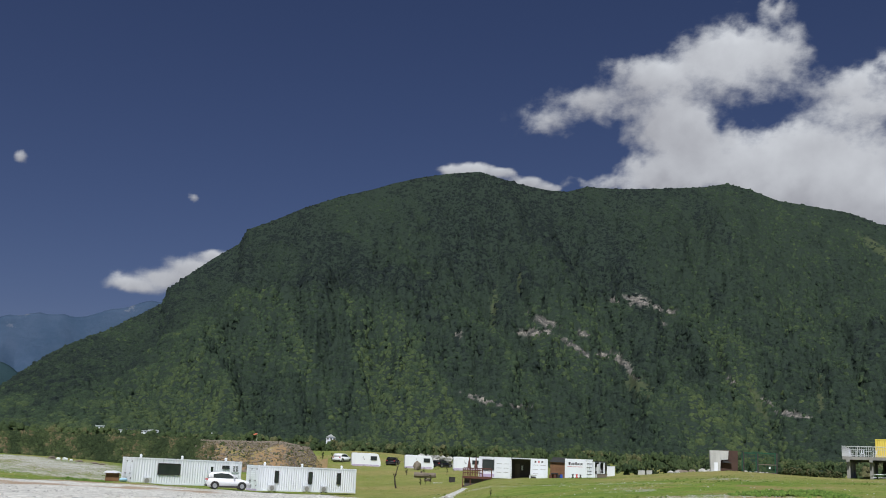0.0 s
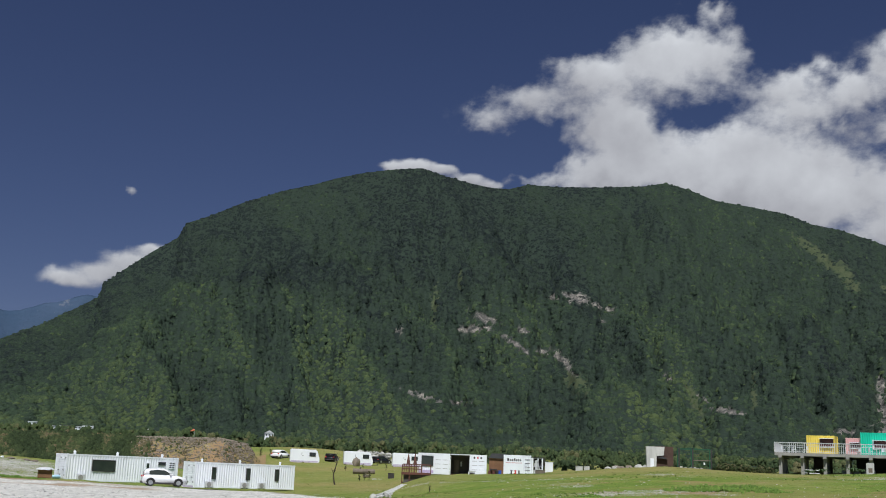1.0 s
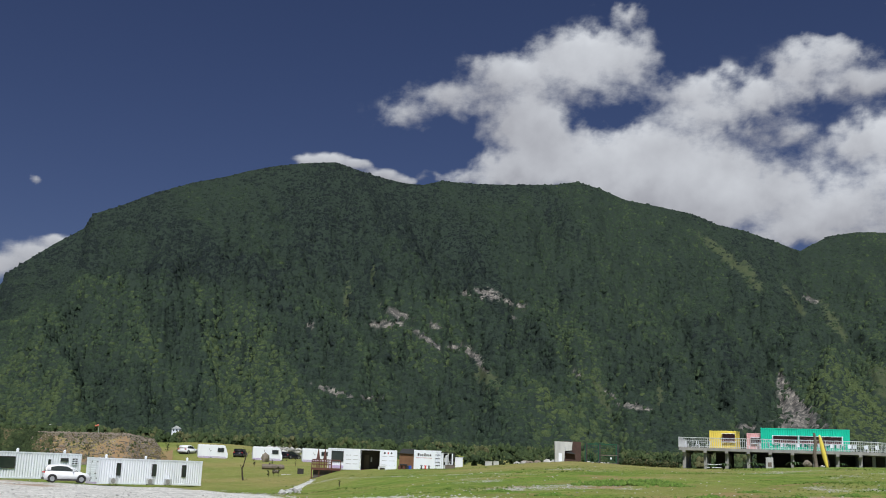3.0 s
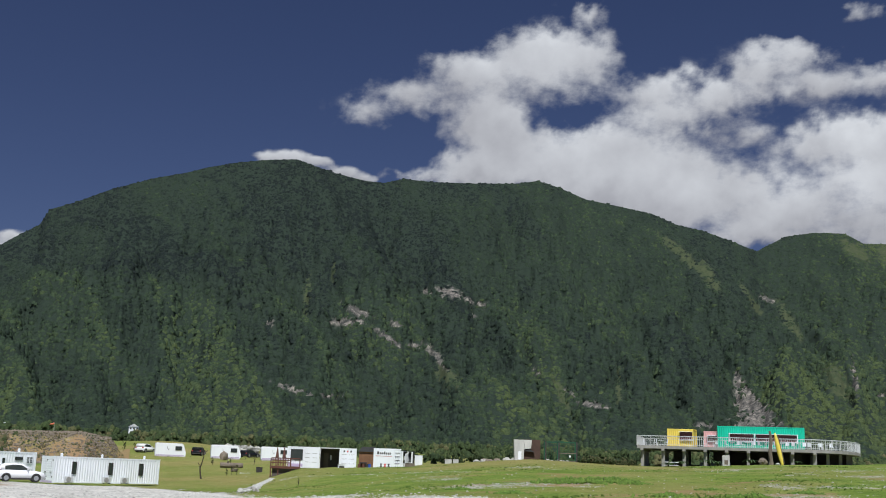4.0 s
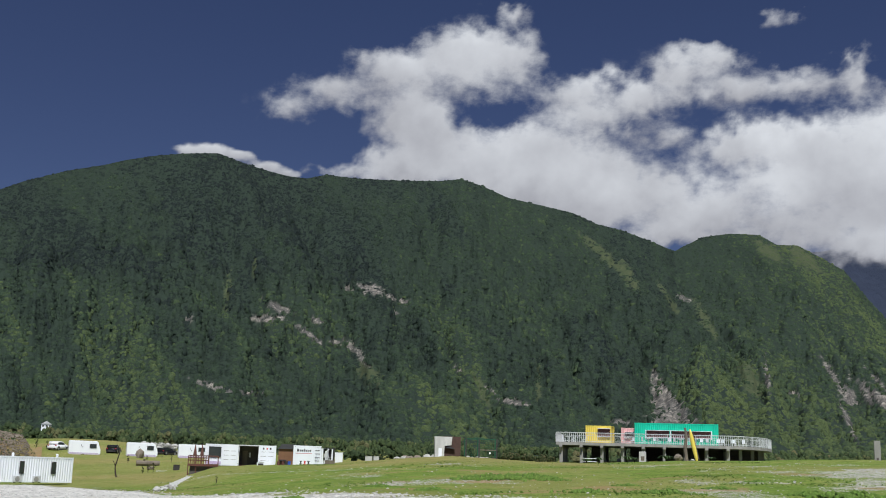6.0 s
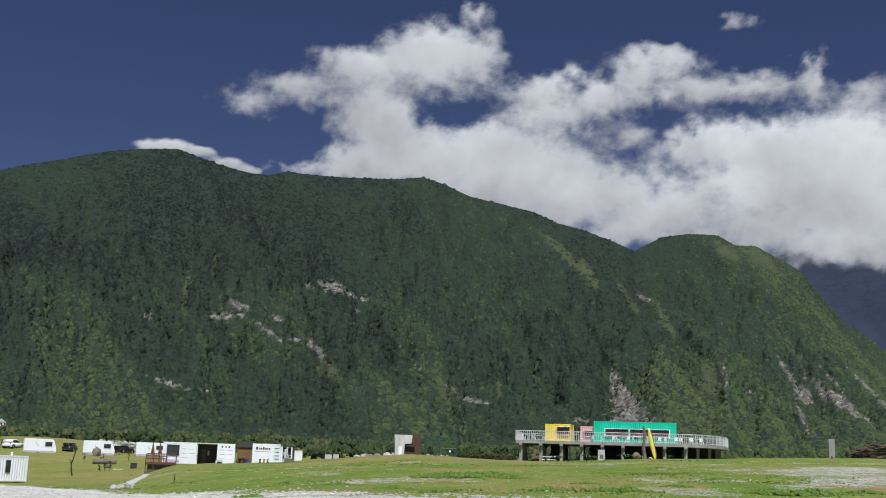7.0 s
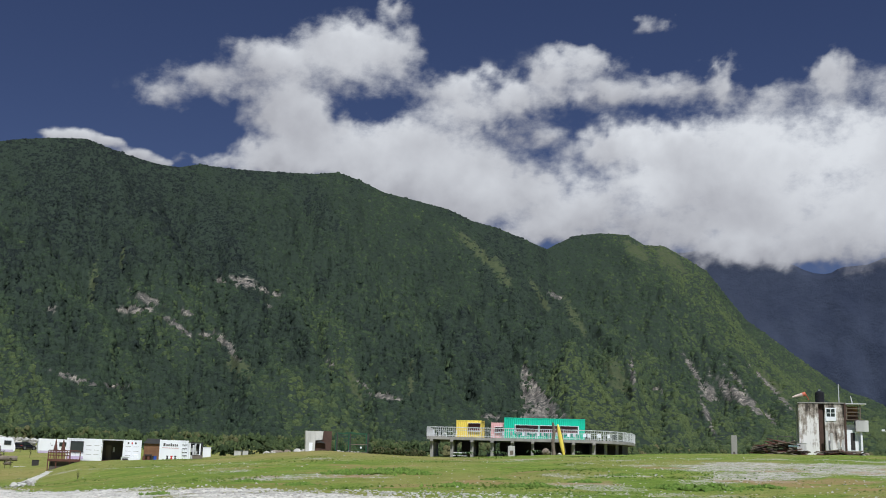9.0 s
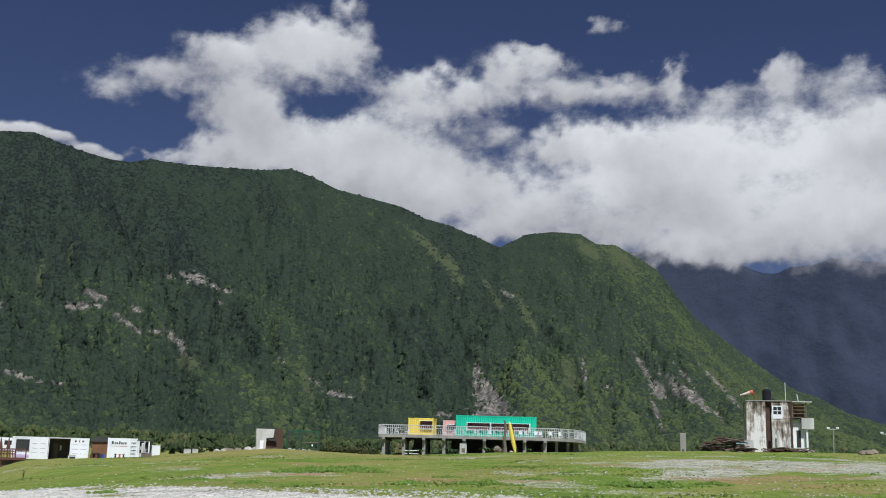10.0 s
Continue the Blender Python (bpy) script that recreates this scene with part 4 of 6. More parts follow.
# ---- cars ----
def car(m, paint, label, length=4.15, height=1.58, width=1.77):
    """Nose towards +x, flank towards -y."""
    root = thing("car", m, label, "car")
    L, H, W = length, height, width
    lower = [(0.02, 0.42), (0.06, 0.72), (0.12, 0.98), (0.30, 1.02), (L * 0.62, 1.0), (L * 0.80, 0.96), (L * 0.95, 0.82), (L, 0.62), (L, 0.34), (L * 0.97, 0.22), (0.1, 0.24)]
    body = prism([(x, z * H / 1.58) for x, z in lower], 0, W)
    bmesh.ops.bevel(body, geom=list(body.edges), offset=0.06, segments=2, affect="EDGES")
    part("body", body, paint, root, smooth_faces=True)
    k = H / 1.58
    cabin = prism([(0.12, 0.98 * k), (0.26, 1.40 * k), (0.46, 1.54 * k), (L * 0.33, H), (L * 0.50, 1.54 * k), (L * 0.60, 1.32 * k), (L * 0.72, 0.99 * k)], 0.10, W - 0.10)
    bmesh.ops.bevel(cabin, geom=list(cabin.edges), offset=0.07, segments=2, affect="EDGES")
    part("cabin", cabin, paint, root, smooth_faces=True)
    for y0 in (0.075, W - 0.105):
        part("side_window", prism([(0.62, 1.04 * k), (0.60, 1.36 * k), (L * 0.30, 1.47 * k), (L * 0.48, 1.43 * k), (L * 0.55, 1.30 * k), (L * 0.65, 1.04 * k)], y0, y0 + 0.03), glass, root)
    part("windscreen", prism([(L * 0.50 + 0.03, 1.49 * k), (L * 0.60 + 0.03, 1.30 * k), (L * 0.715 + 0.03, 1.02 * k), (L * 0.70, 1.02 * k), (L * 0.59, 1.30 * k)], 0.22, W - 0.22), glass, root)
    part("rear_window", prism([(0.165, 1.02 * k), (0.30, 1.36 * k), (0.34, 1.36 * k), (0.21, 1.02 * k)], 0.25, W - 0.25), glass, root)
    part("sill", boxes((0.5, L - 0.4, -0.012, 0.05, 0.2, 0.36), (0.5, L - 0.4, W - 0.05, W + 0.012, 0.2, 0.36)), dark_frame, root)
    part("front_bumper", boxes((L - 0.12, L + 0.03, 0.12, W - 0.12, 0.26, 0.44), bevel=0.03), dark_frame, root)
    part("rear_bumper", boxes((-0.03, 0.14, 0.12, W - 0.12, 0.28, 0.46), bevel=0.03), dark_frame, root)
    for y in (0.05, W - 0.35):
        part("headlight", boxes((L - 0.16, L - 0.02, y, y + 0.3, 0.66 * k, 0.80 * k), bevel=0.03), steel, root)
        part("tail_light", boxes((0.02, 0.14, y, y + 0.26, 0.80 * k, 0.98 * k), bevel=0.03), red_paint, root)
    for x in (0.78, L - 0.80):
        for y, s in ((-0.01, -1), (W + 0.01, 1)):
            bm = bmesh.new()
            rod(bm, (x, y, 0.355), (x, y - s * 0.22, 0.355), 0.355, sides=22)
            wheel = part("wheel", bm, rubber, root)
            bm = bmesh.new()
            rod(bm, (x, y + s * 0.012, 0.355), (x, y - s * 0.03, 0.355), 0.21, sides=16)
            part("rim", bm, steel, wheel)
    for x in (0.78, L - 0.80):
        for y0 in (-0.008, W - 0.03):
            arch = [(x + 0.43 * math.cos(a), 0.355 + 0.43 * math.sin(a)) for a in np.linspace(0.0, math.pi, 12)]
            part("wheel_arch", prism(arch, y0, y0 + 0.038), dark_frame, root)
    for y, s in ((0.02, -1), (W - 0.02, 1)):
        part("wing_mirror", boxes((L * 0.60, L * 0.60 + 0.12, min(y, y + s * 0.2), max(y, y + s * 0.2), 1.0 * k, 1.14 * k), bevel=0.03), paint, root)
    return root


car(stand(-11.65, 107.0, 6, 0.02), car_white, "white compact crossover car parked by the container", height=1.64)
car(stand(-4.95, 196, 58), car_white, "white hatchback parked on the lawn behind the caravans")
car(stand(-2.1, 194, 78), car_black, "dark saloon car parked between two caravans", height=1.46)
car(stand(0.2, 197, 55), car_black, "dark low car parked beside the stone wall", height=1.3)


# ---- caravans ----
def caravan(m, label):
    root = thing("caravan", m, label, "caravan", "caravans on the lawn")
    shell = prism([(0, 0.55), (0, 2.62), (0.12, 2.72), (4.35, 2.68), (4.6, 2.45), (5.0, 1.25), (5.0, 0.6), (4.8, 0.5)], 0, 2.2)
    bmesh.ops.bevel(shell, geom=list(shell.edges), offset=0.05, segments=2, affect="EDGES")
    part("body", shell, white_paint, root)
    part("skirt", boxes((0.1, 4.8, 0.02, 2.18, 0.3, 0.56)), lilac_paint, root, "lilac skirt panel")
    part("stripe", boxes((0.1, 4.7, -0.012, 0, 0.62, 0.78)), lilac_paint, root)
    window(root, 3.3, 4.25, 1.6, 2.15, 0.0, ((True, 3.78),))
    part("decal", boxes((1.9, 1.95, -0.012, 0, 1.75, 2.15), (2.05, 2.2, -0.012, 0, 1.6, 1.75)), dark_frame, root)
    bm = bmesh.new()
    rod(bm, (2.2, 0.02, 0.3), (2.2, 0.26, 0.3), 0.31, sides=18)
    wheel = part("wheel", bm, rubber, root)
    part("rim", rods(((2.2, 0.005, 0.3), (2.2, 0.06, 0.3)), r=0.19, sides=14), steel, wheel)
    part("tow_bar", rods(((5.0, 0.5, 0.45), (6.0, 1.1, 0.45)), ((5.0, 1.7, 0.45), (6.0, 1.1, 0.45)), r=0.05), dark_frame, root)
    part("jockey_wheel", rods(((5.9, 1.1, 0.0), (5.9, 1.1, 0.7)), r=0.05), dark_frame, root)
    return root


for bearing in (-4.36, -1.6, 0.93):
    caravan(put(bearing, 190, 1.78, 4), "white caravan with a lilac stripe on the lawn")
boulder(-0.95, 186, 0.78, brown_rock, "tall brown standing boulder before a caravan", squash=(0.9, 0.8, 1.25), lift=0.7)


def rubble_wall():
    n = 420
    b = rng.uniform(-1.6, 2.9, n)
    u = rng.random(n)
    d = 203 + rng.uniform(-0.6, 0.6, n)
    z = land(b, d) + u * np.interp(b, [-1.6, -0.8, 2.9], [0.4, 1.9, 1.6])
    r = rng.uniform(0.16, 0.38, n)
    ob = new("rubble_wall", lumps("rubble_wall", np.stack([d * np.sin(np.radians(b)), d * np.cos(np.radians(b)), z], -1), r, pale_stone, 0.3, (1.3, 1.0, 0.8), flat=True))
    tagged(ob, "dry wall of pale rubble stones behind the caravans", "stone wall", kind="stuff")


rubble_wall()

# ---- snack bar row ----
ROW = "white container snack bar units"
Z_ROW = 1.27


def snack_room():
    root = container(put(2.25, 138.0, Z_ROW), 2.1, white_paint, "white container end with a large dark window", ROW, W=6.0, doors=False)
    window(root, 0.5, 1.85, 1.05, 2.2, 0.0)
    part("lilac_band", boxes((0.2, 1.95, -0.03, 0.0, 0.16, 0.5)), lilac_paint, root)


def snack_doors(bearing, width, label, decals=()):
    root = container(put(bearing, 138.0, Z_ROW), width, white_paint, label, ROW, W=2.44, doors=False)
    for x0, x1 in ((0.17, width / 2 - 0.012), (width / 2 + 0.012, width - 0.17)):
        leaf = part("door_leaf", boxes((x0, x1, -0.004, 0.02, 0.15, 2.45)), white_paint, root)
        for z in (0.72, 1.25, 1.78):
            part("slot", boxes((x0 + 0.12, x1 - 0.12, -0.014, -0.004, z, z + 0.045)), concrete, leaf)
    for x, z, w, hh, mat in decals:
        part("decal", boxes((x, x + w, -0.016, 0.0, z, z + hh)), mat, root)
    return root


def dark_passage():
    root = thing("open_bay", put(3.93, 138.0, Z_ROW), "open dark bay between two white containers", "open bay")
    part("roof", boxes((0, 2.45, -0.1, 2.4, 2.48, 2.6)), galvanised, root)
    # back and right walls carry the bay's shade in their dark colour
    part("back_wall", boxes((0, 2.45, 2.3, 2.4, 0, 2.48)), painted_shade, root)
    part("side_wall", boxes((0.0, 0.06, 0, 2.3, 0, 2.48)), white_paint, root)
    part("side_wall", boxes((2.39, 2.45, 0, 2.3, 0, 2.48)), painted_shade, root)
    part("floor", boxes((0.06, 2.39, -0.05, 2.3, 0, 0.1)), deck_wood, root)
    part("door", boxes((0.5, 1.1, 2.0, 2.06, 0.1, 1.9)), grey_wood, root)
    part("notice", boxes((1.3, 1.5, 2.24, 2.29, 1.1, 1.7)), white_paint, root)


def wooden_cabin():
    root = thing("wooden_cabin", put(5.95, 138.2, Z_ROW), "brown plank cabin with a dark shingle roof", "cabin")
    for k in range(11):
        part("plank", boxes((0, 2.0, 0.0, 0.06, 0.1 + k * 0.2, 0.1 + k * 0.2 + 0.185)), brown_wood, root)
    part("wall", boxes((0, 2.0, 0.07, 2.2, 0.05, 2.3)), brown_wood, root)
    part("roof", prism([(-0.15, 2.25), (2.12, 2.25), (2.0, 2.85), (0.35, 2.85)], -0.2, 2.4), shingle, root, "dark shingle roof")
    part("bench", boxes((0.1, 1.0, -0.5, -0.1, 0.8, 0.95), (0.15, 0.25, -0.5, -0.1, 0.4, 0.8), (0.85, 0.95, -0.5, -0.1, 0.4, 0.8)), dark_frame, root)


def sign_container():
    root = container(put(6.70, 138.0, Z_ROW + 0.15), 3.45, white_paint, "white container with dark emblem shapes and figures stencilled", ROW, doors=False)
    part("sign_board", boxes((0.06, 2.5, -0.03, 0.0, 0.2, 2.45)), white_paint, root)
    # emblem as plain bars
    for x, w in ((0.45, 0.28), (0.80, 0.18), (1.02, 0.2), (1.28, 0.22), (1.55, 0.2), (1.8, 0.16), (2.0, 0.2)):
        part("emblem_bar", boxes((x, x + w * 0.85, -0.045, -0.03, 1.85 + 0.05 * (x % 0.3), 2.1 + 0.1 * (w > 0.2))), dark_frame, root)
    part("emblem_line", boxes((0.3, 2.3, -0.045, -0.03, 1.62, 1.66)), red_paint, root)
    for x, mat in ((0.85, dark_frame), (1.35, red_paint), (1.8, dark_frame)):
        part("stencil", boxes((x, x + 0.28, -0.045, -0.03, 0.62, 0.72), (x + 0.06, x + 0.22, -0.045, -0.03, 0.40, 0.62), (x, x + 0.28, -0.045, -0.03, 0.28, 0.40)), mat, root)
    for z in (0.75, 1.15, 1.6, 2.05):
        part("slot", boxes((2.7, 3.3, -0.02, 0.02, z, z + 0.06)), dark_frame, root)
    part("plinth", boxes((-0.6, 4.4, -0.6, 0.2, -0.25, 0.0)), deck_wood, root)


def equipment_rack():
    root = thing("equipment_rack", put(8.15, 137.6, Z_ROW + 0.1), "open grey steel frame crowded with pipes and machines", "rack")
    for x in (0.02, 0.8, 1.55):
        for y in (0.0, 1.2):
            part("upright", rods(((x, y, 0), (x, y, 2.4)), r=0.07), galvanised if x < 1 else dark_frame, root)
    for z in (0.5, 1.3, 2.3):
        part("shelf", boxes((0.02, 1.55, 0.0, 1.2, z, z + 0.05)), galvanised, root)
    part("canopy", boxes((-0.1, 1.7, -0.1, 1.3, 2.4, 2.46)), dark_frame, root)
    part("back_panel", boxes((0.25, 1.6, 1.26, 1.32, 0.3, 2.38)), dark_frame, root)
    part("side_panel", boxes((-0.06, 0.22, -0.06, -0.01, 0.0, 2.4)), white_paint, root)
    part("duct", boxes((0.45, 0.7, -0.1, 0.2, 0.3, 2.1), bevel=0.04), galvanised, root)
    part("duct", boxes((1.25, 1.42, -0.1, 0.2, 0.6, 2.3), bevel=0.04), white_paint, root)
    for x, z, s in ((0.2, 0.55, 0.45), (0.8, 0.55, 0.6), (0.3, 1.35, 0.5), (1.0, 1.35, 0.4), (0.5, 1.9, 0.3)):
        part("machine", boxes((x, x + s, 0.1, 0.7, z, z + s * 0.8), bevel=0.03), pale_concrete if s > 0.42 else dark_frame, root)
    part("pipe", rods(((0.3, -0.05, 0.2), (0.9, -0.05, 2.3)), ((1.2, -0.05, 0.2), (0.7, -0.05, 2.2)), r=0.035), galvanised, root)


def terrace():
    x0 = put(1.42, 135.5, 1.0)
    root = thing("wooden_terrace", x0, "dark red wooden terrace raised on posts", "terrace")
    for k in range(12):
        part("plank", boxes((0.3 * k, 0.3 * k + 0.28, 0, 3.6, 0.30, 0.36)), deck_wood, root)
    part("edge_beam", boxes((-0.02, 3.62, -0.08, 0.0, 0.12, 0.40)), deck_wood, root)
    # dark sheet standing for the shade beneath the terrace
    part("skirt", boxes((0.25, 3.5, 0.3, 0.36, -2.0, 0.12)), painted_shade, root)
    for x in (0.0, 0.9, 2.4, 3.5):
        part("post", boxes((x, x + 0.12, -0.02, 0.1, -2.0 if x < 1.2 else -0.9, 1.35)), deck_wood, root)
    for z in (0.75, 1.05, 1.3):
        part("rail", boxes((0.12, 2.5 if z < 1.2 else 3.5, 0.0, 0.06, z, z + 0.12)), deck_wood, root)
    for x in np.arange(0.25, 2.4, 0.3):
        part("slat", boxes((x, x + 0.12, 0.07, 0.1, 0.42, 1.3)), brown_wood, root)


def parasol(m, label):
    root = thing("closed_parasol", m, label, "parasol", "closed parasols on the terrace")
    part("pole", rods(((0, 0, 0), (0, 0, 2.4)), r=0.04), deck_wood, root)
    bm = bmesh.new()
    rod(bm, (0, 0, 1.1), (0, 0, 2.3), 0.24, 0.05, sides=10)
    part("canopy", bm, deck_wood, root)


snack_room()
snack_doors(3.06, 2.05, "white container doors with dark slots")
dark_passage()
snack_doors(4.93, 2.15, "white container with three emblems on its side", ((0.5, 2.1, 0.2, 0.22, dark_frame), (0.95, 2.1, 0.16, 0.22, red_paint), (1.35, 2.1, 0.2, 0.22, dark_frame)))
wooden_cabin()
sign_container()
equipment_rack()
terrace()
for bearing in (1.75, 2.1):
    parasol(put(bearing, 137.0, 1.33), "closed dark red parasol on the terrace")


def counter():
    root = thing("serving_counter", put(4.88, 136.6, Z_ROW - 0.1), "white serving counter with a dark hatch", "counter")
    part("body", boxes((0, 2.0, 0, 0.7, 0, 0.62), bevel=0.02), white_paint, root)
    part("hatch", boxes((0.15, 0.8, -0.015, 0.02, 0.08, 0.5)), dark_frame, root)
    part("top", boxes((-0.05, 0.9, -0.05, 0.75, 0.62, 0.68)), pale_concrete, root)
    part("basin", boxes((1.4, 1.9, 0.1, 0.6, 0.62, 1.0), bevel=0.04), white_paint, root)


counter()


def barrel(bearing, d, mat, colour, size=0.19):
    bm = bmesh.new()
    rod(bm, (0, 0, 0), (0, 0, size * 2.2), size, size * 0.92, sides=16)
    root = thing("barrel", stand(bearing, d), f"{colour} plastic barrel on the grass by the cabin", "barrel", "barrels by the cabin")
    part("drum", bm, mat, root)
    part("lid", rods(((0, 0, size * 2.2), (0, 0, size * 2.3)), r=size * 0.95, sides=16), mat, root)


for bearing, mat, colour in ((5.98, deck_wood, "dark red"), (6.2, deck_wood, "dark red"), (6.38, dark_frame, "black"), (6.52, blue_paint, "blue")):
    barrel(bearing, 136.3, mat, colour)


def crate(bearing, d, w, hgt, mat, label):
    root = thing("crate", stand(bearing, d), label, "crate")
    part("box", boxes((0, w, 0, w * 0.8, 0, hgt), bevel=0.03), mat, root)
    part("lid", boxes((-0.03, w + 0.03, -0.03, w * 0.8 + 0.03, hgt, hgt + 0.05)), mat, root)


crate(8.35, 134.8, 1.2, 0.45, grey_wood, "grey wooden crate in front of the steel rack")
crate(8.85, 141, 1.0, 1.25, white_paint, "white water tank box behind the rack")
crate(10.42, 150, 0.95, 0.7, pale_concrete, "pale concrete block beside the track")
crate(10.85, 150, 0.75, 0.62, pale_concrete, "pale concrete block beside the track")


# ---- lawn ----
def bare_tree(m, tall, label, seed):
    pick = random.Random(seed)
    root = thing("bare_tree", m, label, "tree")
    twigs, spine, girth = bmesh.new(), [Vector((0, 0, -0.1))], [tall * 0.032]
    p = Vector((0, 0, -0.1))
    r = tall * 0.032
    for k in range(5):
        q = p + Vector((pick.uniform(-0.08, 0.08), pick.uniform(-0.08, 0.08), 0.2)) * tall
        spine.append(q)
        girth.append(r * 0.8)
        for _ in range(2 if k else 0):
            side = Vector((pick.uniform(-1, 1), pick.uniform(-1, 1), pick.uniform(0.5, 1.1))).normalized() * tall * pick.uniform(0.12, 0.3)
            rod(twigs, q, q + side, r * 0.55, r * 0.2, 5)
            rod(twigs, q + side * 0.6, q + side * 0.6 + Vector((side.y, -side.x, abs(side.z))) * 0.5, r * 0.3, r * 0.12, 4)
        p, r = q, r * 0.8
    part("trunk", tube(spine, girth, 8), bark, root)
    part("branches", twigs, bark, root)


bark = plain("bark", (0.055, 0.042, 0.035), 0.95, dirt=0.4, relief=0.02)
bare_tree(stand(-2.0, 142), 3.7, "dark bare young tree on the lawn", 3)


def sapling(bearing, d, tall):
    root = thing("sapling", stand(bearing, d), "small green sapling on the lawn", "sapling", "saplings on the lawn")
    part("stem", rods(((0, 0, -0.05), (0.04, 0, tall * 0.7)), r=0.03), bark, root)
    n = 26
    c = np.stack([rng.normal(0, 0.10, n), rng.normal(0, 0.10, n), rng.uniform(0.3, 1.0, n)], -1) * tall
    crown = new("crown", lumps("crown", c, rng.uniform(0.03, 0.07, n) * tall, bush_leaf, 0.4))
    crown.parent = root


for bearing, d, tall in ((-0.5, 150, 1.1), (-0.25, 149, 1.3), (-0.75, 149, 0.9), (-1.5, 172, 1.1), (-5.9, 200, 1.6), (-5.4, 199, 1.4), (0.6, 172, 1.2), (-0.6, 175, 1.0), (2.9, 100, 0.6)):
    sapling(bearing, d, tall)


def log(bearing, d, length, r, label):
    bm = tube([(0, 0.05 * math.sin(k * 2), length * k / 6) for k in range(7)], [r * (1 + 0.12 * math.sin(k * 3)) for k in range(7)], 10)
    bm.transform(pose(0, 0, r, 0, 90, 0))
    root = thing("log", stand(bearing, d, 3), label, "log")
    part("trunk", bm, grey_wood, root)
    part("branch_stub", rods(((length * 0.3, 0, r), (length * 0.34, -0.2, r * 2.6)), r=r * 0.3), grey_wood, root)


log(-1.1, 166, 3.3, 0.4, "thick grey driftwood log lying on the lawn")
log(-0.55, 158, 0.9, 0.25, "short cut log lying on the lawn")
crate(0.72, 152, 0.85, 0.7, dark_frame, "black box on the lawn by the path")


def slab_path():
    root = thing("stepping_path", stand(-0.1, 152), "pale concrete path slabs across the lawn", "path")
    for k in range(5):
        part("slab", boxes((k * 0.75, k * 0.75 + 0.7, -0.4, 0.3, -0.05, 0.08), bevel=0.02), pale_concrete, root)


slab_path()


def garden_path():
    root = thing("garden_path", pose(0, 0, 0), "pale concrete slab path climbing to the terrace", "path")
    for k in range(22):
        t = k / 21
        b0, d0 = 0.1 + 1.5 * t, 100 + 31 * t
        x, y = at(b0, d0)
        ob = part("slab", boxes((-0.5, 0.5, -0.62, 0.62, -0.12, 0.07), bevel=0.02), pale_concrete, root)
        ob.matrix_basis = pose(x, y, float(land(b0, d0)), 0, 0, -4 + 3 * math.sin(k * 2.1))


garden_path()
for k in range(15):
    b0, d0 = -0.6 + 1.7 * rng.random(), 92 + 14 * rng.random()
    boulder(b0, d0, float(rng.uniform(0.1, 0.27)), (pale_stone, concrete)[k % 2], "pale boulder in a pile at the lawn's edge", "pale boulders at the lawn's edge", squash=(1.2, 1.0, 0.95), lift=0.45)
for k in range(16):
    b0 = 11.6 + 2.6 * rng.random()
    boulder(b0, 146 + 3 * rng.random(), float(rng.uniform(0.25, 0.6)), pale_stone if k % 3 else brown_rock, "pale boulder along the crest of the slope", "boulders along the crest")
for k in range(10):
    boulder(15.6 + 1.6 * rng.random(), 143 + 2 * rng.random(), float(rng.uniform(0.12, 0.25)), pale_stone, "small pale stone beside the netted cage", "stones by the cage")


# ---- kiosk and cage ----
def kiosk():
    root = thing("ticket_kiosk", put(14.05, 139, 3.12, 12), "pale concrete kiosk with a dark brown brick hut", "kiosk")
    part("front_pillar", prism([(0, 0), (1.15, 0), (1.25, 2.6), (-0.12, 2.6)], 0, 0.5), pale_concrete, root, "tapering pale concrete pillar")
    part("door", boxes((0.42, 0.86, -0.02, 0.02, 0.12, 1.15)), white_paint, root)
    part("upper_panel", prism([(1.26, 1.45), (2.1, 1.55), (2.2, 2.6), (1.26, 2.6)], 0.05, 0.4), pale_concrete, root)
    part("canopy", prism([(1.25, 1.2), (2.6, 1.1), (1.95, 1.42)], 0.0, 0.42), shingle, root)
    part("hut_wall", boxes((1.2, 3.4, 0.45, 2.6, 0, 2.66)), brick_dark, root, "dark brown brick wall")
    part("plinth", boxes((-0.15, 1.4, -0.3, 0.6, -0.15, 0.1)), pale_concrete, root)


brick_dark = plain("brick_dark", (0.085, 0.05, 0.04), 0.95, dirt=0.35, relief=0.02)


def cage():
    root = thing("netted_cage", put(15.62, 142, 3.15, 4), "dark steel cage hung with green netting", "cage")
    for x in (0.0, 1.7, 4.0):
        for y in (0, 2.2):
            part("post", boxes((x, x + 0.16, y, y + 0.16, -0.1, 2.55)), dark_frame if y == 0 else green_net, root)
    for y in (0, 2.2):
        part("top_bar", boxes((0.16, 4.0, y, y + 0.1, 2.46, 2.55)), green_net, root)
    part("ridge_bar", boxes((1.2, 2.4, 0.4, 0.5, 2.6, 2.68)), green_net, root)
    part("bench_rail", boxes((1.86, 4.0, -0.06, 0.0, 1.05, 1.16)), grey_wood, root)
    part("ground_beam", boxes((1.0, 4.0, -0.3, 0.1, -0.05, 0.12)), grey_wood, root)
    part("sign", boxes((3.1, 3.28, -0.1, -0.05, 0.6, 0.85)), white_paint, root)
    for x in np.arange(0.25, 4.0, 0.25):
        part("net_cord", rods(((x, 2.25, 0), (x, 2.25, 2.5)), r=0.012, sides=4), green_net, root)
    for z in np.arange(0.25, 2.5, 0.25):
        part("net_cord", rods(((0, 2.25, z), (4.1, 2.25, z)), r=0.012, sides=4), green_net, root)


kiosk()
cage()

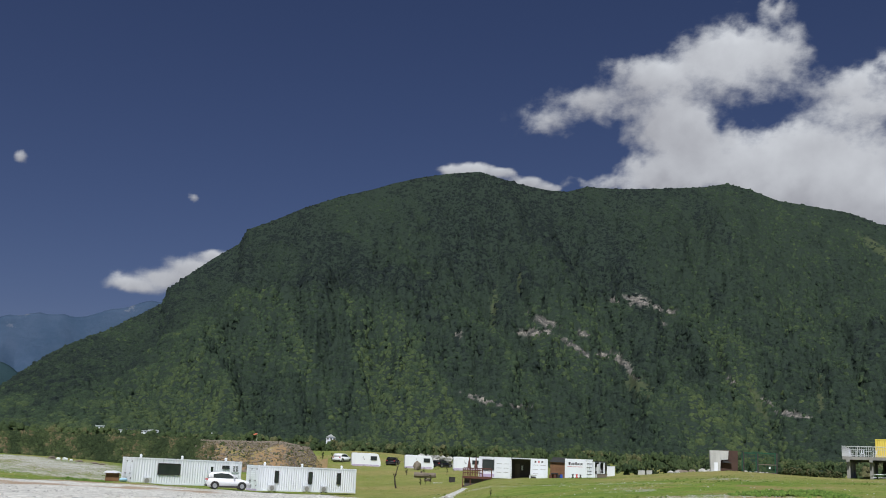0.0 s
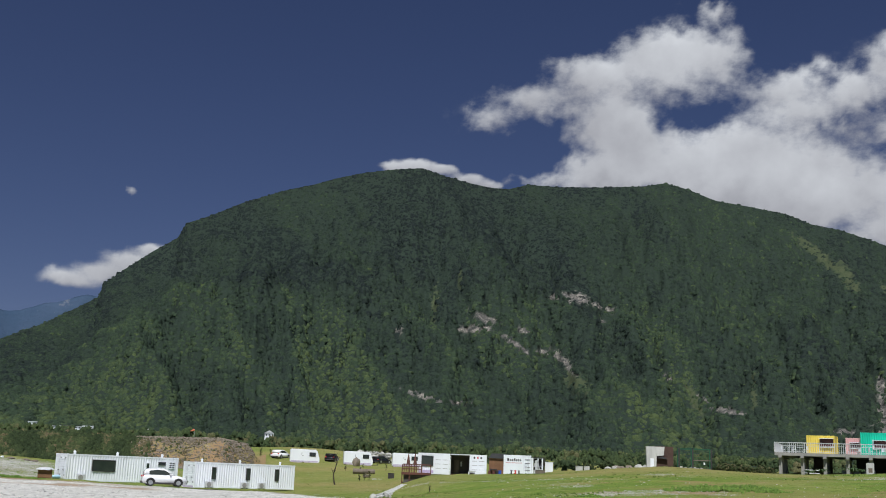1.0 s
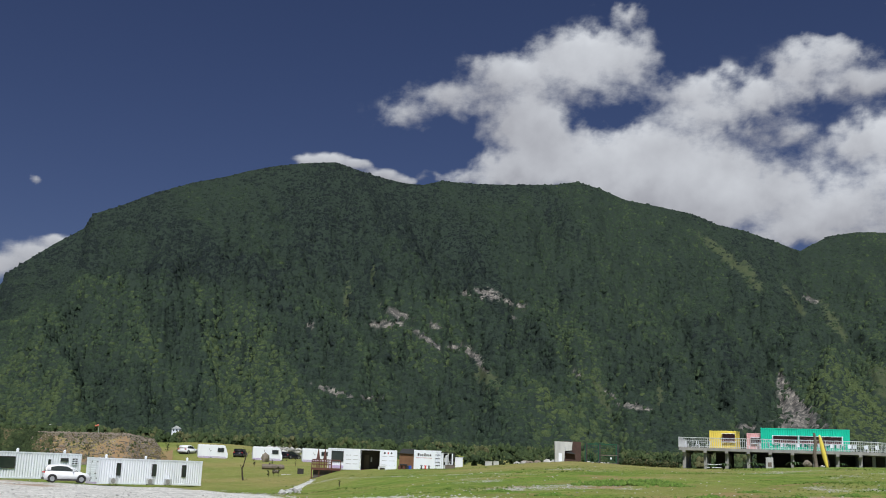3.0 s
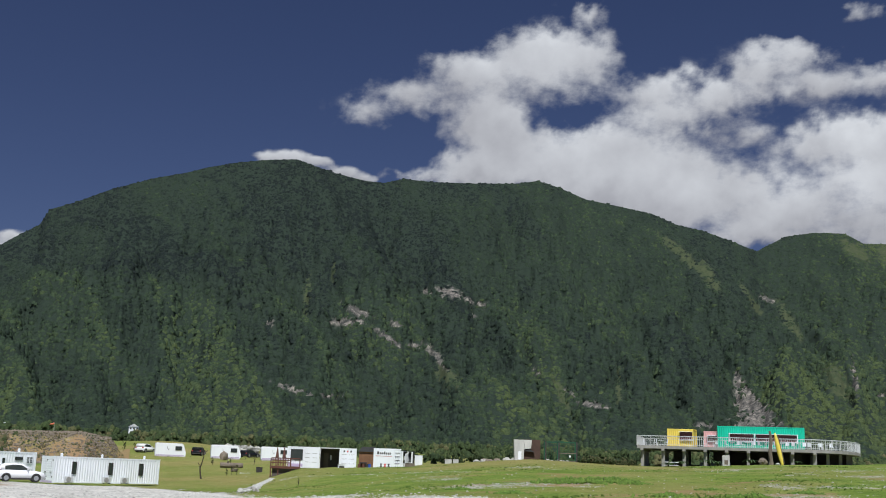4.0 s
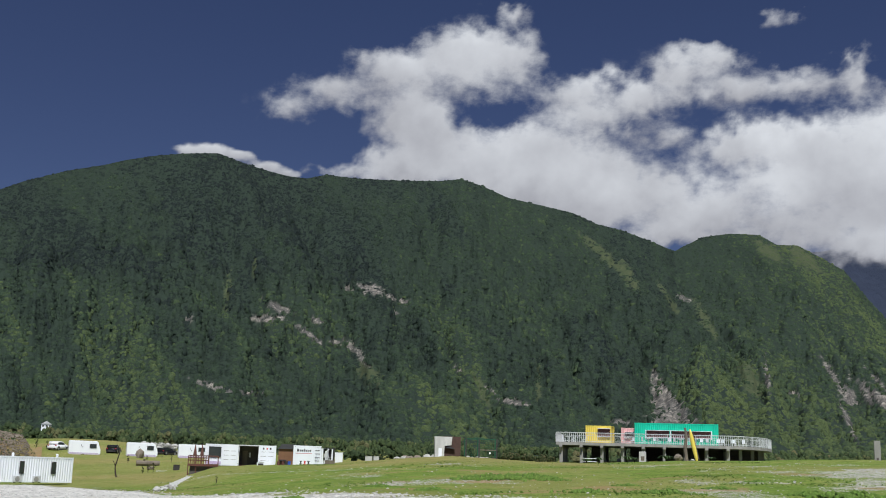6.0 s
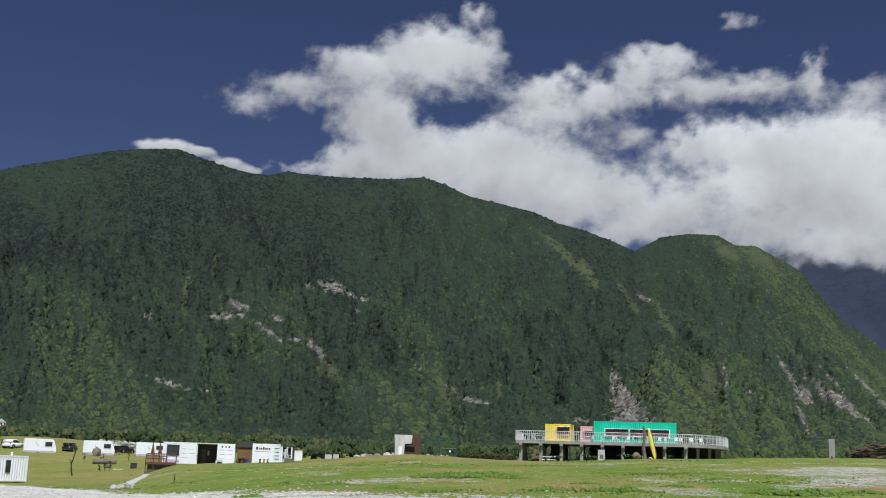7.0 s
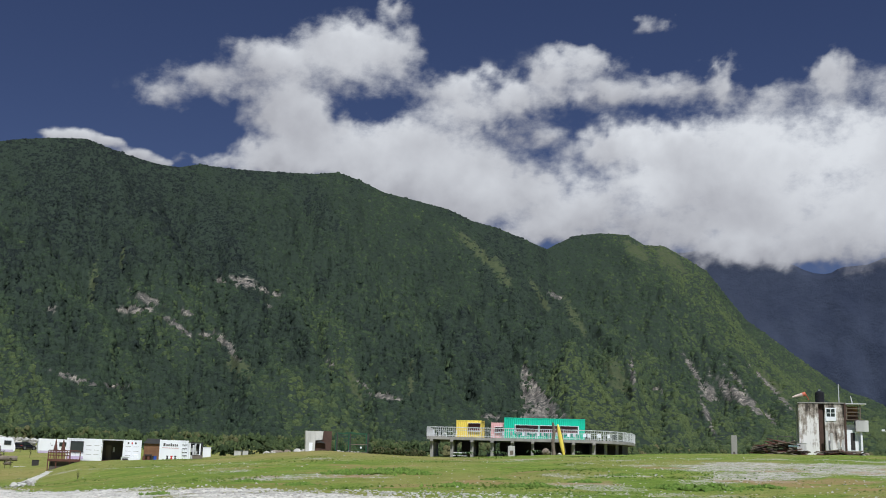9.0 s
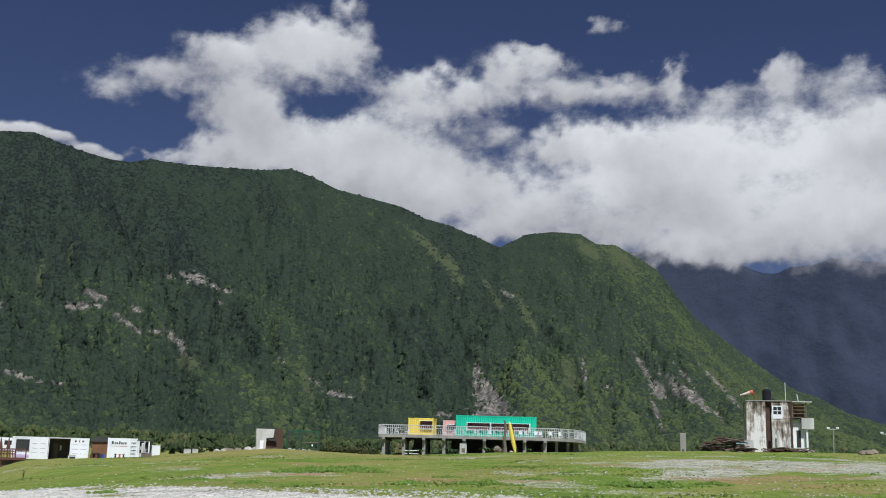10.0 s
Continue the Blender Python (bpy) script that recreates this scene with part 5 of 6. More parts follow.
# ---- viewing platform ----
PLATFORM = put(20.32, 148.0, 3.1, -5.5)


def viewing_platform():
    root = thing("viewing_platform", PLATFORM, "grey concrete viewing platform on square pillars with a curved end", "platform")
    front = [(0.0, 0.0), (22.0, 0.0), (24.5, 1.2), (26.6, 3.8), (28.2, 8.0), (29.1, 13.5)]
    outline = front + [(28.7, 16.0), (0.0, 12.0)]
    bm = bmesh.new()
    for z in (2.28, 2.66):
        bm.faces.new([bm.verts.new((x, y, z)) for x, y in outline])
    low, high = list(bm.verts)[:len(outline)], list(bm.verts)[len(outline):]
    for i in range(len(outline)):
        j = (i + 1) % len(outline)
        bm.faces.new((low[i], low[j], high[j], high[i]))
    part("deck", bm, concrete, root)
    for k in range(9):
        x = 0.45 + k * 2.72
        for y in (0.5, 4.2, 8.0):
            part("pillar", boxes((x, x + 0.42, y, y + 0.42, -1.6, 2.28), bevel=0.02), concrete, root)
        part("beam", boxes((x, x + 0.42, -0.12, 11.5, 2.0, 2.277)), concrete, root)
    for x, y in ((23.9, 2.2), (25.6, 4.6), (26.8, 8.0), (27.5, 12.0)):
        part("pillar", boxes((x, x + 0.4, y, y + 0.4, -1.6, 2.28), bevel=0.02), concrete, root)
    # added walls whose dark colour stands for the shade under the deck
    part("rear_shade_wall", boxes((4.2, 6.6, 8.6, 8.8, -1, 2.27)), painted_shade, root)
    part("rear_shade_wall", boxes((9.6, 27.0, 8.6, 8.8, -1, 2.27)), painted_shade, root)
    part("inner_shade_wall", boxes((15.5, 21.0, 5.2, 5.4, -1, 2.27)), painted_shade, root)
    part("low_rail", rods(((3.3, 0.7, 0.15), (5.4, 0.7, 0.15)), ((3.3, 0.7, 0.55), (5.4, 0.7, 0.55)), r=0.04), galvanised, root)
    part("low_wall", boxes((8.0, 12.0, 3.4, 3.6, -0.8, 0.75)), concrete, root)
    # railing along the front edge
    rail = thing("railing", PLATFORM, "pale galvanised steel railing round the platform deck", "railing")
    baluster = None
    path = [(x + (0.0 if i else 0.0), y + 0.1) for i, (x, y) in enumerate(front)]
    runs = [((0.05, 11.5), (0.05, 0.1))] + list(zip(path[:-1], path[1:]))
    for (ax, ay), (bx, by) in runs:
        a, c = Vector((ax, ay, 0)), Vector((bx, by, 0))
        long = (c - a).length
        for z, r in ((3.92, 0.05), (3.55, 0.025), (2.80, 0.03)):
            part("rail", rods((a + Vector((0, 0, z)), c + Vector((0, 0, z))), r=r, sides=6), galvanised, rail)
        n = max(2, int(long / 0.26))
        for k in range(n):
            p = a.lerp(c, k / n)
            if baluster is None:
                baluster = part("baluster", boxes((-0.022, 0.022, -0.022, 0.022, 2.66, 3.9)), galvanised, rail)
                baluster.location = p
            else:
                b2 = new("baluster", baluster.data)
                b2.parent, b2.location = rail, p
            if k % 7 == 0:
                part("post", boxes((p.x - 0.04, p.x + 0.04, p.y - 0.04, p.y + 0.04, 2.66, 3.98)), galvanised, rail)


viewing_platform()
KIOSKS = "painted containers on the platform"


hatch_red = plain("hatch_red", (0.13, 0.05, 0.05), 0.7, dirt=0.5)


def painted(x, y, L, paint, label, H, openings, turn=0.0, W=2.44):
    root = container(PLATFORM @ pose(x, y, 2.663, 0, 0, turn), L, paint, label, KIOSKS, W=W, H=H, doors=False)
    for x0, x1, z0, z1 in openings:
        o = part("hatch", boxes((x0, x1, -0.012, 0.03, z0, z1)), hatch_red, root, "dark red open serving hatch")
        part("hatch_sill", boxes((x0 - 0.05, x1 + 0.05, -0.2, -0.012, z0 - 0.06, z0)), white_paint, o)
        part("awning", boxes((x0 - 0.05, x1 + 0.05, -0.45, -0.012, z1, z1 + 0.05)), white_paint, o)
    return root


painted(3.75, 3.0, 3.5, yellow_paint, "bright yellow painted container on the platform", 2.35, ((1.7, 3.38, 0.9, 1.95),), -8)
painted(8.5, 4.4, 2.0, pink_paint, "pale pink painted container on the platform", 2.2, ((0.5, 1.7, 0.9, 1.6),))
teal = painted(10.35, 2.6, 11.0, teal_paint, "teal green painted container with long serving hatches", 2.85, ((1.6, 4.6, 0.95, 1.85), (4.9, 7.3, 0.95, 1.85), (7.6, 10.0, 0.95, 1.85)))
for x in (1.5, 4.75, 7.45, 10.1):
    part("hatch_post", boxes((x - 0.06, x + 0.06, -0.05, 0.0, 0.8, 1.95)), white_paint, teal)
part("door", boxes((10.45, 11.0, -0.03, 0.0, 0.2, 2.1)), teal_paint, teal)


def cafe_chair(m):
    root = thing("cafe_chair", m, "white plastic cafe chair on the platform deck", "chair", "cafe chairs on the platform")
    part("seat", boxes((-0.22, 0.22, -0.22, 0.22, 0.42, 0.46)), white_paint, root)
    part("backrest", boxes((-0.22, 0.22, 0.19, 0.23, 0.46, 0.9)), white_paint, root)
    for x in (-0.2, 0.17):
        for y in (-0.2, 0.17):
            part("leg", boxes((x, x + 0.03, y, y + 0.03, 0, 0.42)), white_paint, root)
    return root


def cafe_table(m):
    root = thing("cafe_table", m, "round white cafe table on the platform deck", "table", "cafe tables on the platform")
    bm = bmesh.new()
    rod(bm, (0, 0, 0.72), (0, 0, 0.75), 0.4, sides=18)
    part("tabletop", bm, white_paint, root)
    part("stem", rods(((0, 0, 0.03), (0, 0, 0.72)), r=0.04), galvanised, root)
    part("base", rods(((0, 0, 0), (0, 0, 0.03)), r=0.25, sides=14), galvanised, root)
    return root


chair, table = None, None
for k, x in enumerate((1.6, 3.0, 9.4, 12.2, 14.2, 16.4, 18.4, 20.6, 22.6, 24.0)):
    m = PLATFORM @ pose(x, 1.4 + 0.35 * (k % 2) + (1.2 if x > 22 else 0), 2.663)
    table = cafe_table(m) if table is None else copy_thing(table, m)
    for dx, turn in ((-0.65, 80), (0.65, -75)):
        q = m @ pose(dx, 0.1 * (k % 3), 0, 0, 0, turn + 10 * k)
        chair = cafe_chair(q) if chair is None else copy_thing(chair, q)


def leaning_board():
    root = thing("canoe", put(27.32, 143.5, 3.4, -8), "long yellow canoe standing upright against a post", "canoe")
    tilt = pose(0.45, -0.1, 0, 0, -12, 0)
    hull = bmesh.new()
    rings = []
    for k in range(13):
        t = k / 12
        w, dp = 0.30 * math.sin(math.pi * min(max(t * 0.94 + 0.03, 0), 1)) ** 0.6, 0.2 * math.sin(math.pi * (t * 0.9 + 0.05)) ** 0.6
        rings.append([hull.verts.new((w * math.cos(a), -dp * math.sin(a), t * 4.3)) for a in np.linspace(0, 2 * math.pi, 12, endpoint=False)])
    for a, c in zip(rings[:-1], rings[1:]):
        for i in range(12):
            hull.faces.new((a[i], a[(i + 1) % 12], c[(i + 1) % 12], c[i]))
    hull.faces.new(rings[0][::-1])
    hull.faces.new(rings[-1])
    hull.transform(tilt)
    part("hull", hull, yellow_paint, root, smooth_faces=True)
    part("gunwale", rods((tilt @ Vector((0.30, -0.1, 0.4)), tilt @ Vector((0.30, -0.1, 3.9))), r=0.04), grey_wood, root)


def tree_post():
    root = thing("driftwood_post", put(26.92, 143.4, 3.3), "grey driftwood trunk standing upright before the platform", "post")
    part("trunk", tube([(0.08 * math.sin(k * 1.3), 0.05 * math.sin(k), -0.3 + 0.6 * k) for k in range(9)], [0.28 - 0.015 * k + 0.02 * math.sin(k * 2.3) for k in range(9)]), grey_wood, root)
    part("stub", rods(((0.1, 0, 3.2), (0.45, -0.1, 3.7)), r=0.08), grey_wood, root)


leaning_board()
tree_post()
ball = boulder(26.55, 143.0, 0.52, brown_rock, "round pale brown boulder before the platform", squash=(1, 1, 0.95), lift=0.7)
boulder(27.25, 142.6, 0.22, pale_stone, "small white stone at the canoe's foot", lift=0.5)


def notice_board():
    root = thing("notice_board", stand(24.75, 143.5), "grey concrete slab stele standing before the platform", "stele")
    part("slab", boxes((-0.45, 0.45, 0, 0.15, -0.2, 1.35), bevel=0.02), pale_concrete, root)
    part("emblem", boxes((-0.2, 0.25, -0.012, 0.0, 0.2, 0.75)), grey_wood, root)


notice_board()


def shrub(bearing, d, size, label, group, dry=0.3):
    root = thing("shrub", stand(bearing, d), label, "shrub", group)
    n = 70
    u = rng.normal(0, 1, (n, 3))
    u /= np.linalg.norm(u, axis=1)[:, None]
    c = u * rng.uniform(0.3, 1, (n, 1)) * np.array([1.1, 1.0, 0.6]) * size + np.array([0, 0, size * 0.5])
    leaves = new("leaves", lumps("leaves", c, rng.uniform(0.09, 0.22, n) * size, bush_leaf, 0.4, tone=np.clip(rng.uniform(-0.2, 0.4, n) + dry, 0, 1)))
    leaves.parent = root
    part("stems", rods(((0, 0, -0.05), (0.1 * size, 0, size * 0.7)), ((0, 0, -0.05), (-0.2 * size, 0.1, size * 0.6)), r=0.02), bark, root)


def weed_clump(bearing, d, size):
    root = thing("weed_clump", stand(bearing, d), "low leafy green weed clump on the rough grass", "weeds", "weed clumps")
    n = 150
    u = rng.normal(0, 0.55, (n, 2)) * size * np.array([1.8, 1.0])
    r = rng.uniform(0.03, 0.09, n) * (0.7 + size)
    c = np.stack([u[:, 0], u[:, 1], rng.uniform(0, 0.32, n) * size * np.exp(-(u ** 2).sum(1) / size ** 2)], -1)
    leaves = new("leaves", lumps("leaves", c, r, weed_leaf, 0.45, (1.1, 1.1, 0.9), np.clip(rng.uniform(-0.1, 0.5, n), 0, 1), shape_v=GEM_V, shape_f=GEM_F))
    leaves.parent = root
    part("stalks", rods(*[((x, 0, -0.05), (x * 1.2, 0.05, size * 0.34)) for x in (-0.3 * size, 0.05, 0.35 * size)], r=0.012, sides=5), bark, root)


def palm(bearing, d, size):
    root = thing("cycad", stand(bearing, d), "spiky green cycad planted before the platform", "plant", "cycads before the platform")
    fronds = bmesh.new()
    for k in range(13):
        a = k * 2.399
        p = Vector((0, 0, 0.2 * size))
        for j in range(4):
            q = p + Vector((math.cos(a) * 0.27, math.sin(a) * 0.27, 0.34 - 0.2 * j)) * size
            side = Vector((-math.sin(a), math.cos(a), 0)) * size * (0.12 - 0.025 * j)
            vs = [fronds.verts.new(v) for v in (p - side, p + side, q + side * 0.75, q - side * 0.75)]
            fronds.faces.new(vs)
            p = q
    part("fronds", fronds, frond_green, root)
    part("stem", rods(((0, 0, -0.1), (0, 0, 0.3 * size)), r=0.12 * size), bark, root)


frond_green = plain("frond_green", (0.05, 0.10, 0.03), 0.6, dirt=0.4)
for bearing, size in ((22.55, 1.0), (23.95, 1.15), (24.35, 0.9), (25.95, 1.1), (28.15, 0.7), (21.9, 0.8)):
    palm(bearing, 144.5, size)
for k in range(14):
    shrub(17.6 + 2.6 * rng.random(), 150 + 8 * rng.random(), float(rng.uniform(0.5, 0.95)), "low dry brown shrub on the crest", "shrubs on the crest", 0.5)
for k in range(16):
    shrub(10.5 + 5 * rng.random(), 152 + 30 * rng.random(), float(rng.uniform(0.6, 1.2)), "low green shrub behind the crest", "green shrubs behind the crest", 0.15)
for b0, d0, size in ((16.2, 75, 0.8), (16.9, 77, 0.9), (17.6, 74, 1.0), (18.3, 76, 1.1), (19.0, 78, 0.9), (19.7, 76, 0.8), (20.3, 74, 0.6), (24.0, 66, 0.35), (28.6, 62, 0.45), (6.9, 54, 0.35), (11.3, 66, 0.4), (-18.3, 108, 0.8),
                     (-17.6, 108, 0.7), (-16.9, 109, 0.5), (30.4, 70, 0.35), (33, 58, 0.7), (34, 57, 0.8), (35.2, 58, 0.8), (37.5, 60, 0.5), (22, 58, 0.6), (14, 60, 0.5), (26, 57, 0.7)):
    weed_clump(b0, d0, size)


# ---- old watch house ----
def weathered():
    mat, nt, out, node, link = nodes_of("weathered_plaster")
    streak = noise_of(nt, 1.0, 6, 0.7, (1.6, 1.6, 0.22))
    blotch = noise_of(nt, 0.7, 5, 0.7)
    co = node("ShaderNodeTexCoord")
    split = node("ShaderNodeSeparateXYZ")
    link(co.outputs["Object"], split.inputs[0])
    runs = math_node(nt, "MULTIPLY", split.outputs[2], -0.022)
    both = math_node(nt, "ADD", math_node(nt, "ADD", math_node(nt, "MULTIPLY", streak, 0.62), math_node(nt, "MULTIPLY", blotch, 0.38)), math_node(nt, "ADD", runs, 0.07))
    link(ramp(nt, both, [(0.40, (0.05, 0.042, 0.035)), (0.475, (0.30, 0.26, 0.22)), (0.545, (0.76, 0.75, 0.73))]), out.inputs["Base Color"])
    out.inputs["Roughness"].default_value = 0.9
    link(bump(nt, streak, 0.4, 0.03), out.inputs["Normal"])
    return mat


plaster = weathered()
HOUSE = put(39.18, 128.0, 4.25, 4)


def watch_house():
    root = thing("watch_house", HOUSE, "derelict two storey white house streaked with black mould", "house")
    part("wall", boxes((0, 2.12, 0, 4.0, -0.3, 5.55), bevel=0.03), plaster, root)
    part("wall", boxes((2.14, 2.74, 0.35, 4.0, -0.3, 5.5)), brick_dark, root, "brown stained recess")
    part("wall", boxes((2.76, 4.95, 0.05, 4.0, -0.3, 5.6), bevel=0.03), plaster, root)
    part("pilaster", boxes((4.82, 5.02, -0.05, 0.3, -0.3, 5.65)), brick_dark, root, "black mouldy corner pilaster")
    part("parapet", boxes((-0.05, 5.0, -0.05, 0.25, 5.55, 5.66)), concrete, root)
    f = window(root, 2.98, 3.85, 3.75, 4.95, 0.05, ((True, 3.41), (False, 4.5)), white_paint, 0.12)
    part("lower_panel", boxes((2.98, 3.85, 0.0, 0.03, 3.75, 4.1)), white_paint, f)
    part("annex", boxes((5.04, 6.65, 0.9, 3.6, -0.3, 3.3)), white_paint, root, "white annex with a narrow door")
    part("annex_door", boxes((5.5, 5.95, 0.88, 0.92, 0.5, 2.4)), dark_frame, root)
    part("annex_pillar", boxes((6.5, 6.7, 0.5, 0.7, -0.3, 2.6)), white_paint, root)
    part("balcony", boxes((6.0, 7.35, 0.3, 1.6, 2.5, 3.75), bevel=0.03), pale_concrete, root)
    part("loft_floor", boxes((5.04, 7.0, 0.3, 3.0, 3.76, 3.84)), grey_wood, root)
    for x in (5.06, 6.5):
        for y in (0.4, 2.6):
            part("loft_post", boxes((x, x + 0.12, y, y + 0.12, 3.84, 5.5)), grey_wood, root)
    for z in (4.2, 4.6, 5.0):
        part("loft_rail", boxes((5.05, 6.6, 0.38, 0.44, z, z + 0.08)), grey_wood, root)
    part("loft_wall", boxes((5.18, 6.5, 2.5, 2.56, 3.84, 5.4)), brown_wood, root)
    part("loft_roof", boxes((5.0, 7.2, 0.2, 3.0, 5.5, 5.6)), galvanised, root)
    part("antenna", rods(((4.5, 1.5, 5.5), (4.5, 1.5, 7.8)), r=0.05), galvanised, root)
    part("antenna", rods(((5.9, 1.5, 5.6), (5.75, 1.5, 6.5)), r=0.05), galvanised, root)
    for x, z in ((2.3, 2.5), (2.78, 2.3), (3.5, 1.3), (3.95, 1.6)):
        part("leaning_plank", boxes((x + 0.45, x + 0.72, -0.5, -0.4, 0, z), bevel=0.03), pale_concrete, root)


def roof_tank():
    root = thing("water_tank", HOUSE @ pose(2.45, 1.4, 5.5), "black plastic water tank on the house roof", "water tank")
    part("tank", rods(((0, 0, 0), (0, 0, 1.35)), r=0.5, sides=20), tank_black, root)
    for z in (0.3, 0.65, 1.0):
        part("hoop", rods(((0, 0, z), (0, 0, z + 0.06)), r=0.53, sides=20), tank_black, root)
    bm = bmesh.new()
    rod(bm, (0, 0, 1.35), (0, 0, 1.55), 0.45, 0.18, 18)
    lid = part("lid", bm, tank_black, root)
    part("cap", rods(((0, 0, 1.55), (0, 0, 1.68)), r=0.12), steel, lid)


def windsock():
    root = thing("windsock", put(39.72, 133, 4.2), "orange and white windsock on a slim red pole", "windsock")
    part("pole", rods(((0, 0, -0.1), (0, 0, 6.2)), r=0.04), dark_frame, root)
    part("arm", rods(((0, 0, 6.2), (-0.35, 0, 7.0)), r=0.03), red_paint, root)
    sock_white = plain("sock_white", (0.80, 0.66, 0.60), 0.8)
    orange = plain("windsock_orange", (0.72, 0.20, 0.12), 0.8)
    for k in range(4):
        bm = bmesh.new()
        rod(bm, (-0.35 - 0.38 * k, 0, 7.0 - 0.10 * k), (-0.35 - 0.38 * (k + 1), 0, 7.0 - 0.10 * (k + 1)), 0.26 - 0.045 * k, 0.26 - 0.045 * (k + 1), 12)
        part("sleeve", bm, orange if k == 0 else sock_white, root)


def debris_pile(m, label, wide, high, count, seed):
    root = thing("timber_pile", m, label, "timber pile")
    pick = random.Random(seed)
    for k in range(count):
        t = pick.random()
        x = 0.2 + wide * t
        z = pick.uniform(0.0, 1.0) * (high * math.sin(math.pi * min(1, 0.1 + t * 0.85)) + 0.05)
        L = pick.uniform(0.8, 2.4)
        bm = boxes((-L / 2, L / 2, -0.13, 0.13, -0.035, 0.035))
        ob = part("board", bm, (grey_wood, bark, grey_wood, deck_wood)[k % 4], root)
        ob.matrix_basis = pose(x, pick.uniform(-0.7, 0.7), z + 0.05, pick.uniform(-15, 15), pick.uniform(-16, 16), pick.uniform(-35, 35))
    if wide < 4:
        return
    part("frame", rods(((2.4, 0.5, 0), (2.4, 0.5, 2.0)), ((4.0, 0.5, 0), (4.0, 0.5, 2.0)), ((2.3, 0.5, 2.0), (4.1, 0.5, 2.0)), r=0.04), dark_frame, root)
    part("sheet", boxes((3.5, 4.6, -0.9, -0.5, 0.9, 0.97)), pale_blue, root, "pale blue plastic sheet")


pale_blue = plain("pale_blue", (0.35, 0.55, 0.68), 0.6)
watch_house()
roof_tank()
windsock()
debris_pile(stand(37.05, 126, 0), "heap of weathered brown timber and scrap boards", 4.8, 1.45, 110, 5)
debris_pile(stand(40.2, 125.5, 0), "low heap of broken boards at the house wall", 3.4, 0.6, 46, 9)
crate(39.05, 126.5, 1.0, 1.25, pale_concrete, "pale machine box against the house wall")
for k in range(30):
    boulder(40.1 + 2.2 * rng.random(), 125.6 + 1.2 * rng.random(), float(rng.uniform(0.12, 0.34)), (brown_rock, pale_stone, brown_rock)[k % 3], "broken rubble at the foot of the house", "rubble by the house")
for k in range(9):
    boulder(44.5 + 0.8 * rng.random(), 120 + 2 * rng.random(), float(rng.uniform(0.2, 0.5)), brown_rock, "brown boulder in a heap on the crest", "boulder heap on the crest")


def marker_post():
    root = thing("marker_post", put(35.9, 122, 3.85, 5), "plain concrete marker post on the crest", "post")
    part("shaft", boxes((0, 0.62, 0, 0.4, -0.2, 2.05), bevel=0.03), concrete, root)
    # raised dark plate: the recess and its shade are only this colour
    part("recess", boxes((0.18, 0.4, -0.012, 0.02, 0.0, 0.32)), painted_shade, root)


def light_pole(bearing, d, top):
    root = thing("light_pole", put(bearing, d, 2.6), "grey pole with two floodlights", "light pole", "light poles beyond the crest")
    part("pole", rods(((0, 0, -0.5), (0, 0, top)), r=0.09), concrete, root)
    part("cross_arm", boxes((-0.9, 0.9, -0.05, 0.05, top - 0.3, top - 0.18)), galvanised, root)
    for x in (-0.8, 0.7):
        part("floodlight", boxes((x - 0.2, x + 0.3, -0.25, 0.1, top - 0.18, top + 0.12), bevel=0.03), white_paint, root)


marker_post()
light_pole(43.3, 200, 7.3)
light_pole(45.75, 200, 6.6)


def tarpaulin_heap():
    root = thing("covered_pallet", stand(-16.6, 112), "brown stacked goods half covered with a silver sheet", "covered goods")
    part("stack", boxes((0, 1.3, 0, 1.0, 0, 0.9), bevel=0.05), brown_wood, root)
    bm = bmesh.new()
    bmesh.ops.create_grid(bm, x_segments=10, y_segments=10, size=1)
    for v in bm.verts:
        r = max(abs(v.co.x), abs(v.co.y))
        v.co = Vector((0.65 + v.co.x * 0.9, 0.5 + v.co.y * 0.75, 0.98 - 0.5 * max(0, r - 0.6) + 0.08 * noise.noise(v.co * 4)))
    part("sheet", bm, galvanised, root, "silver plastic sheet")
    part("side_sheet", boxes((1.3, 2.1, -0.2, 0.5, 0, 0.35), bevel=0.12), pale_blue, root)


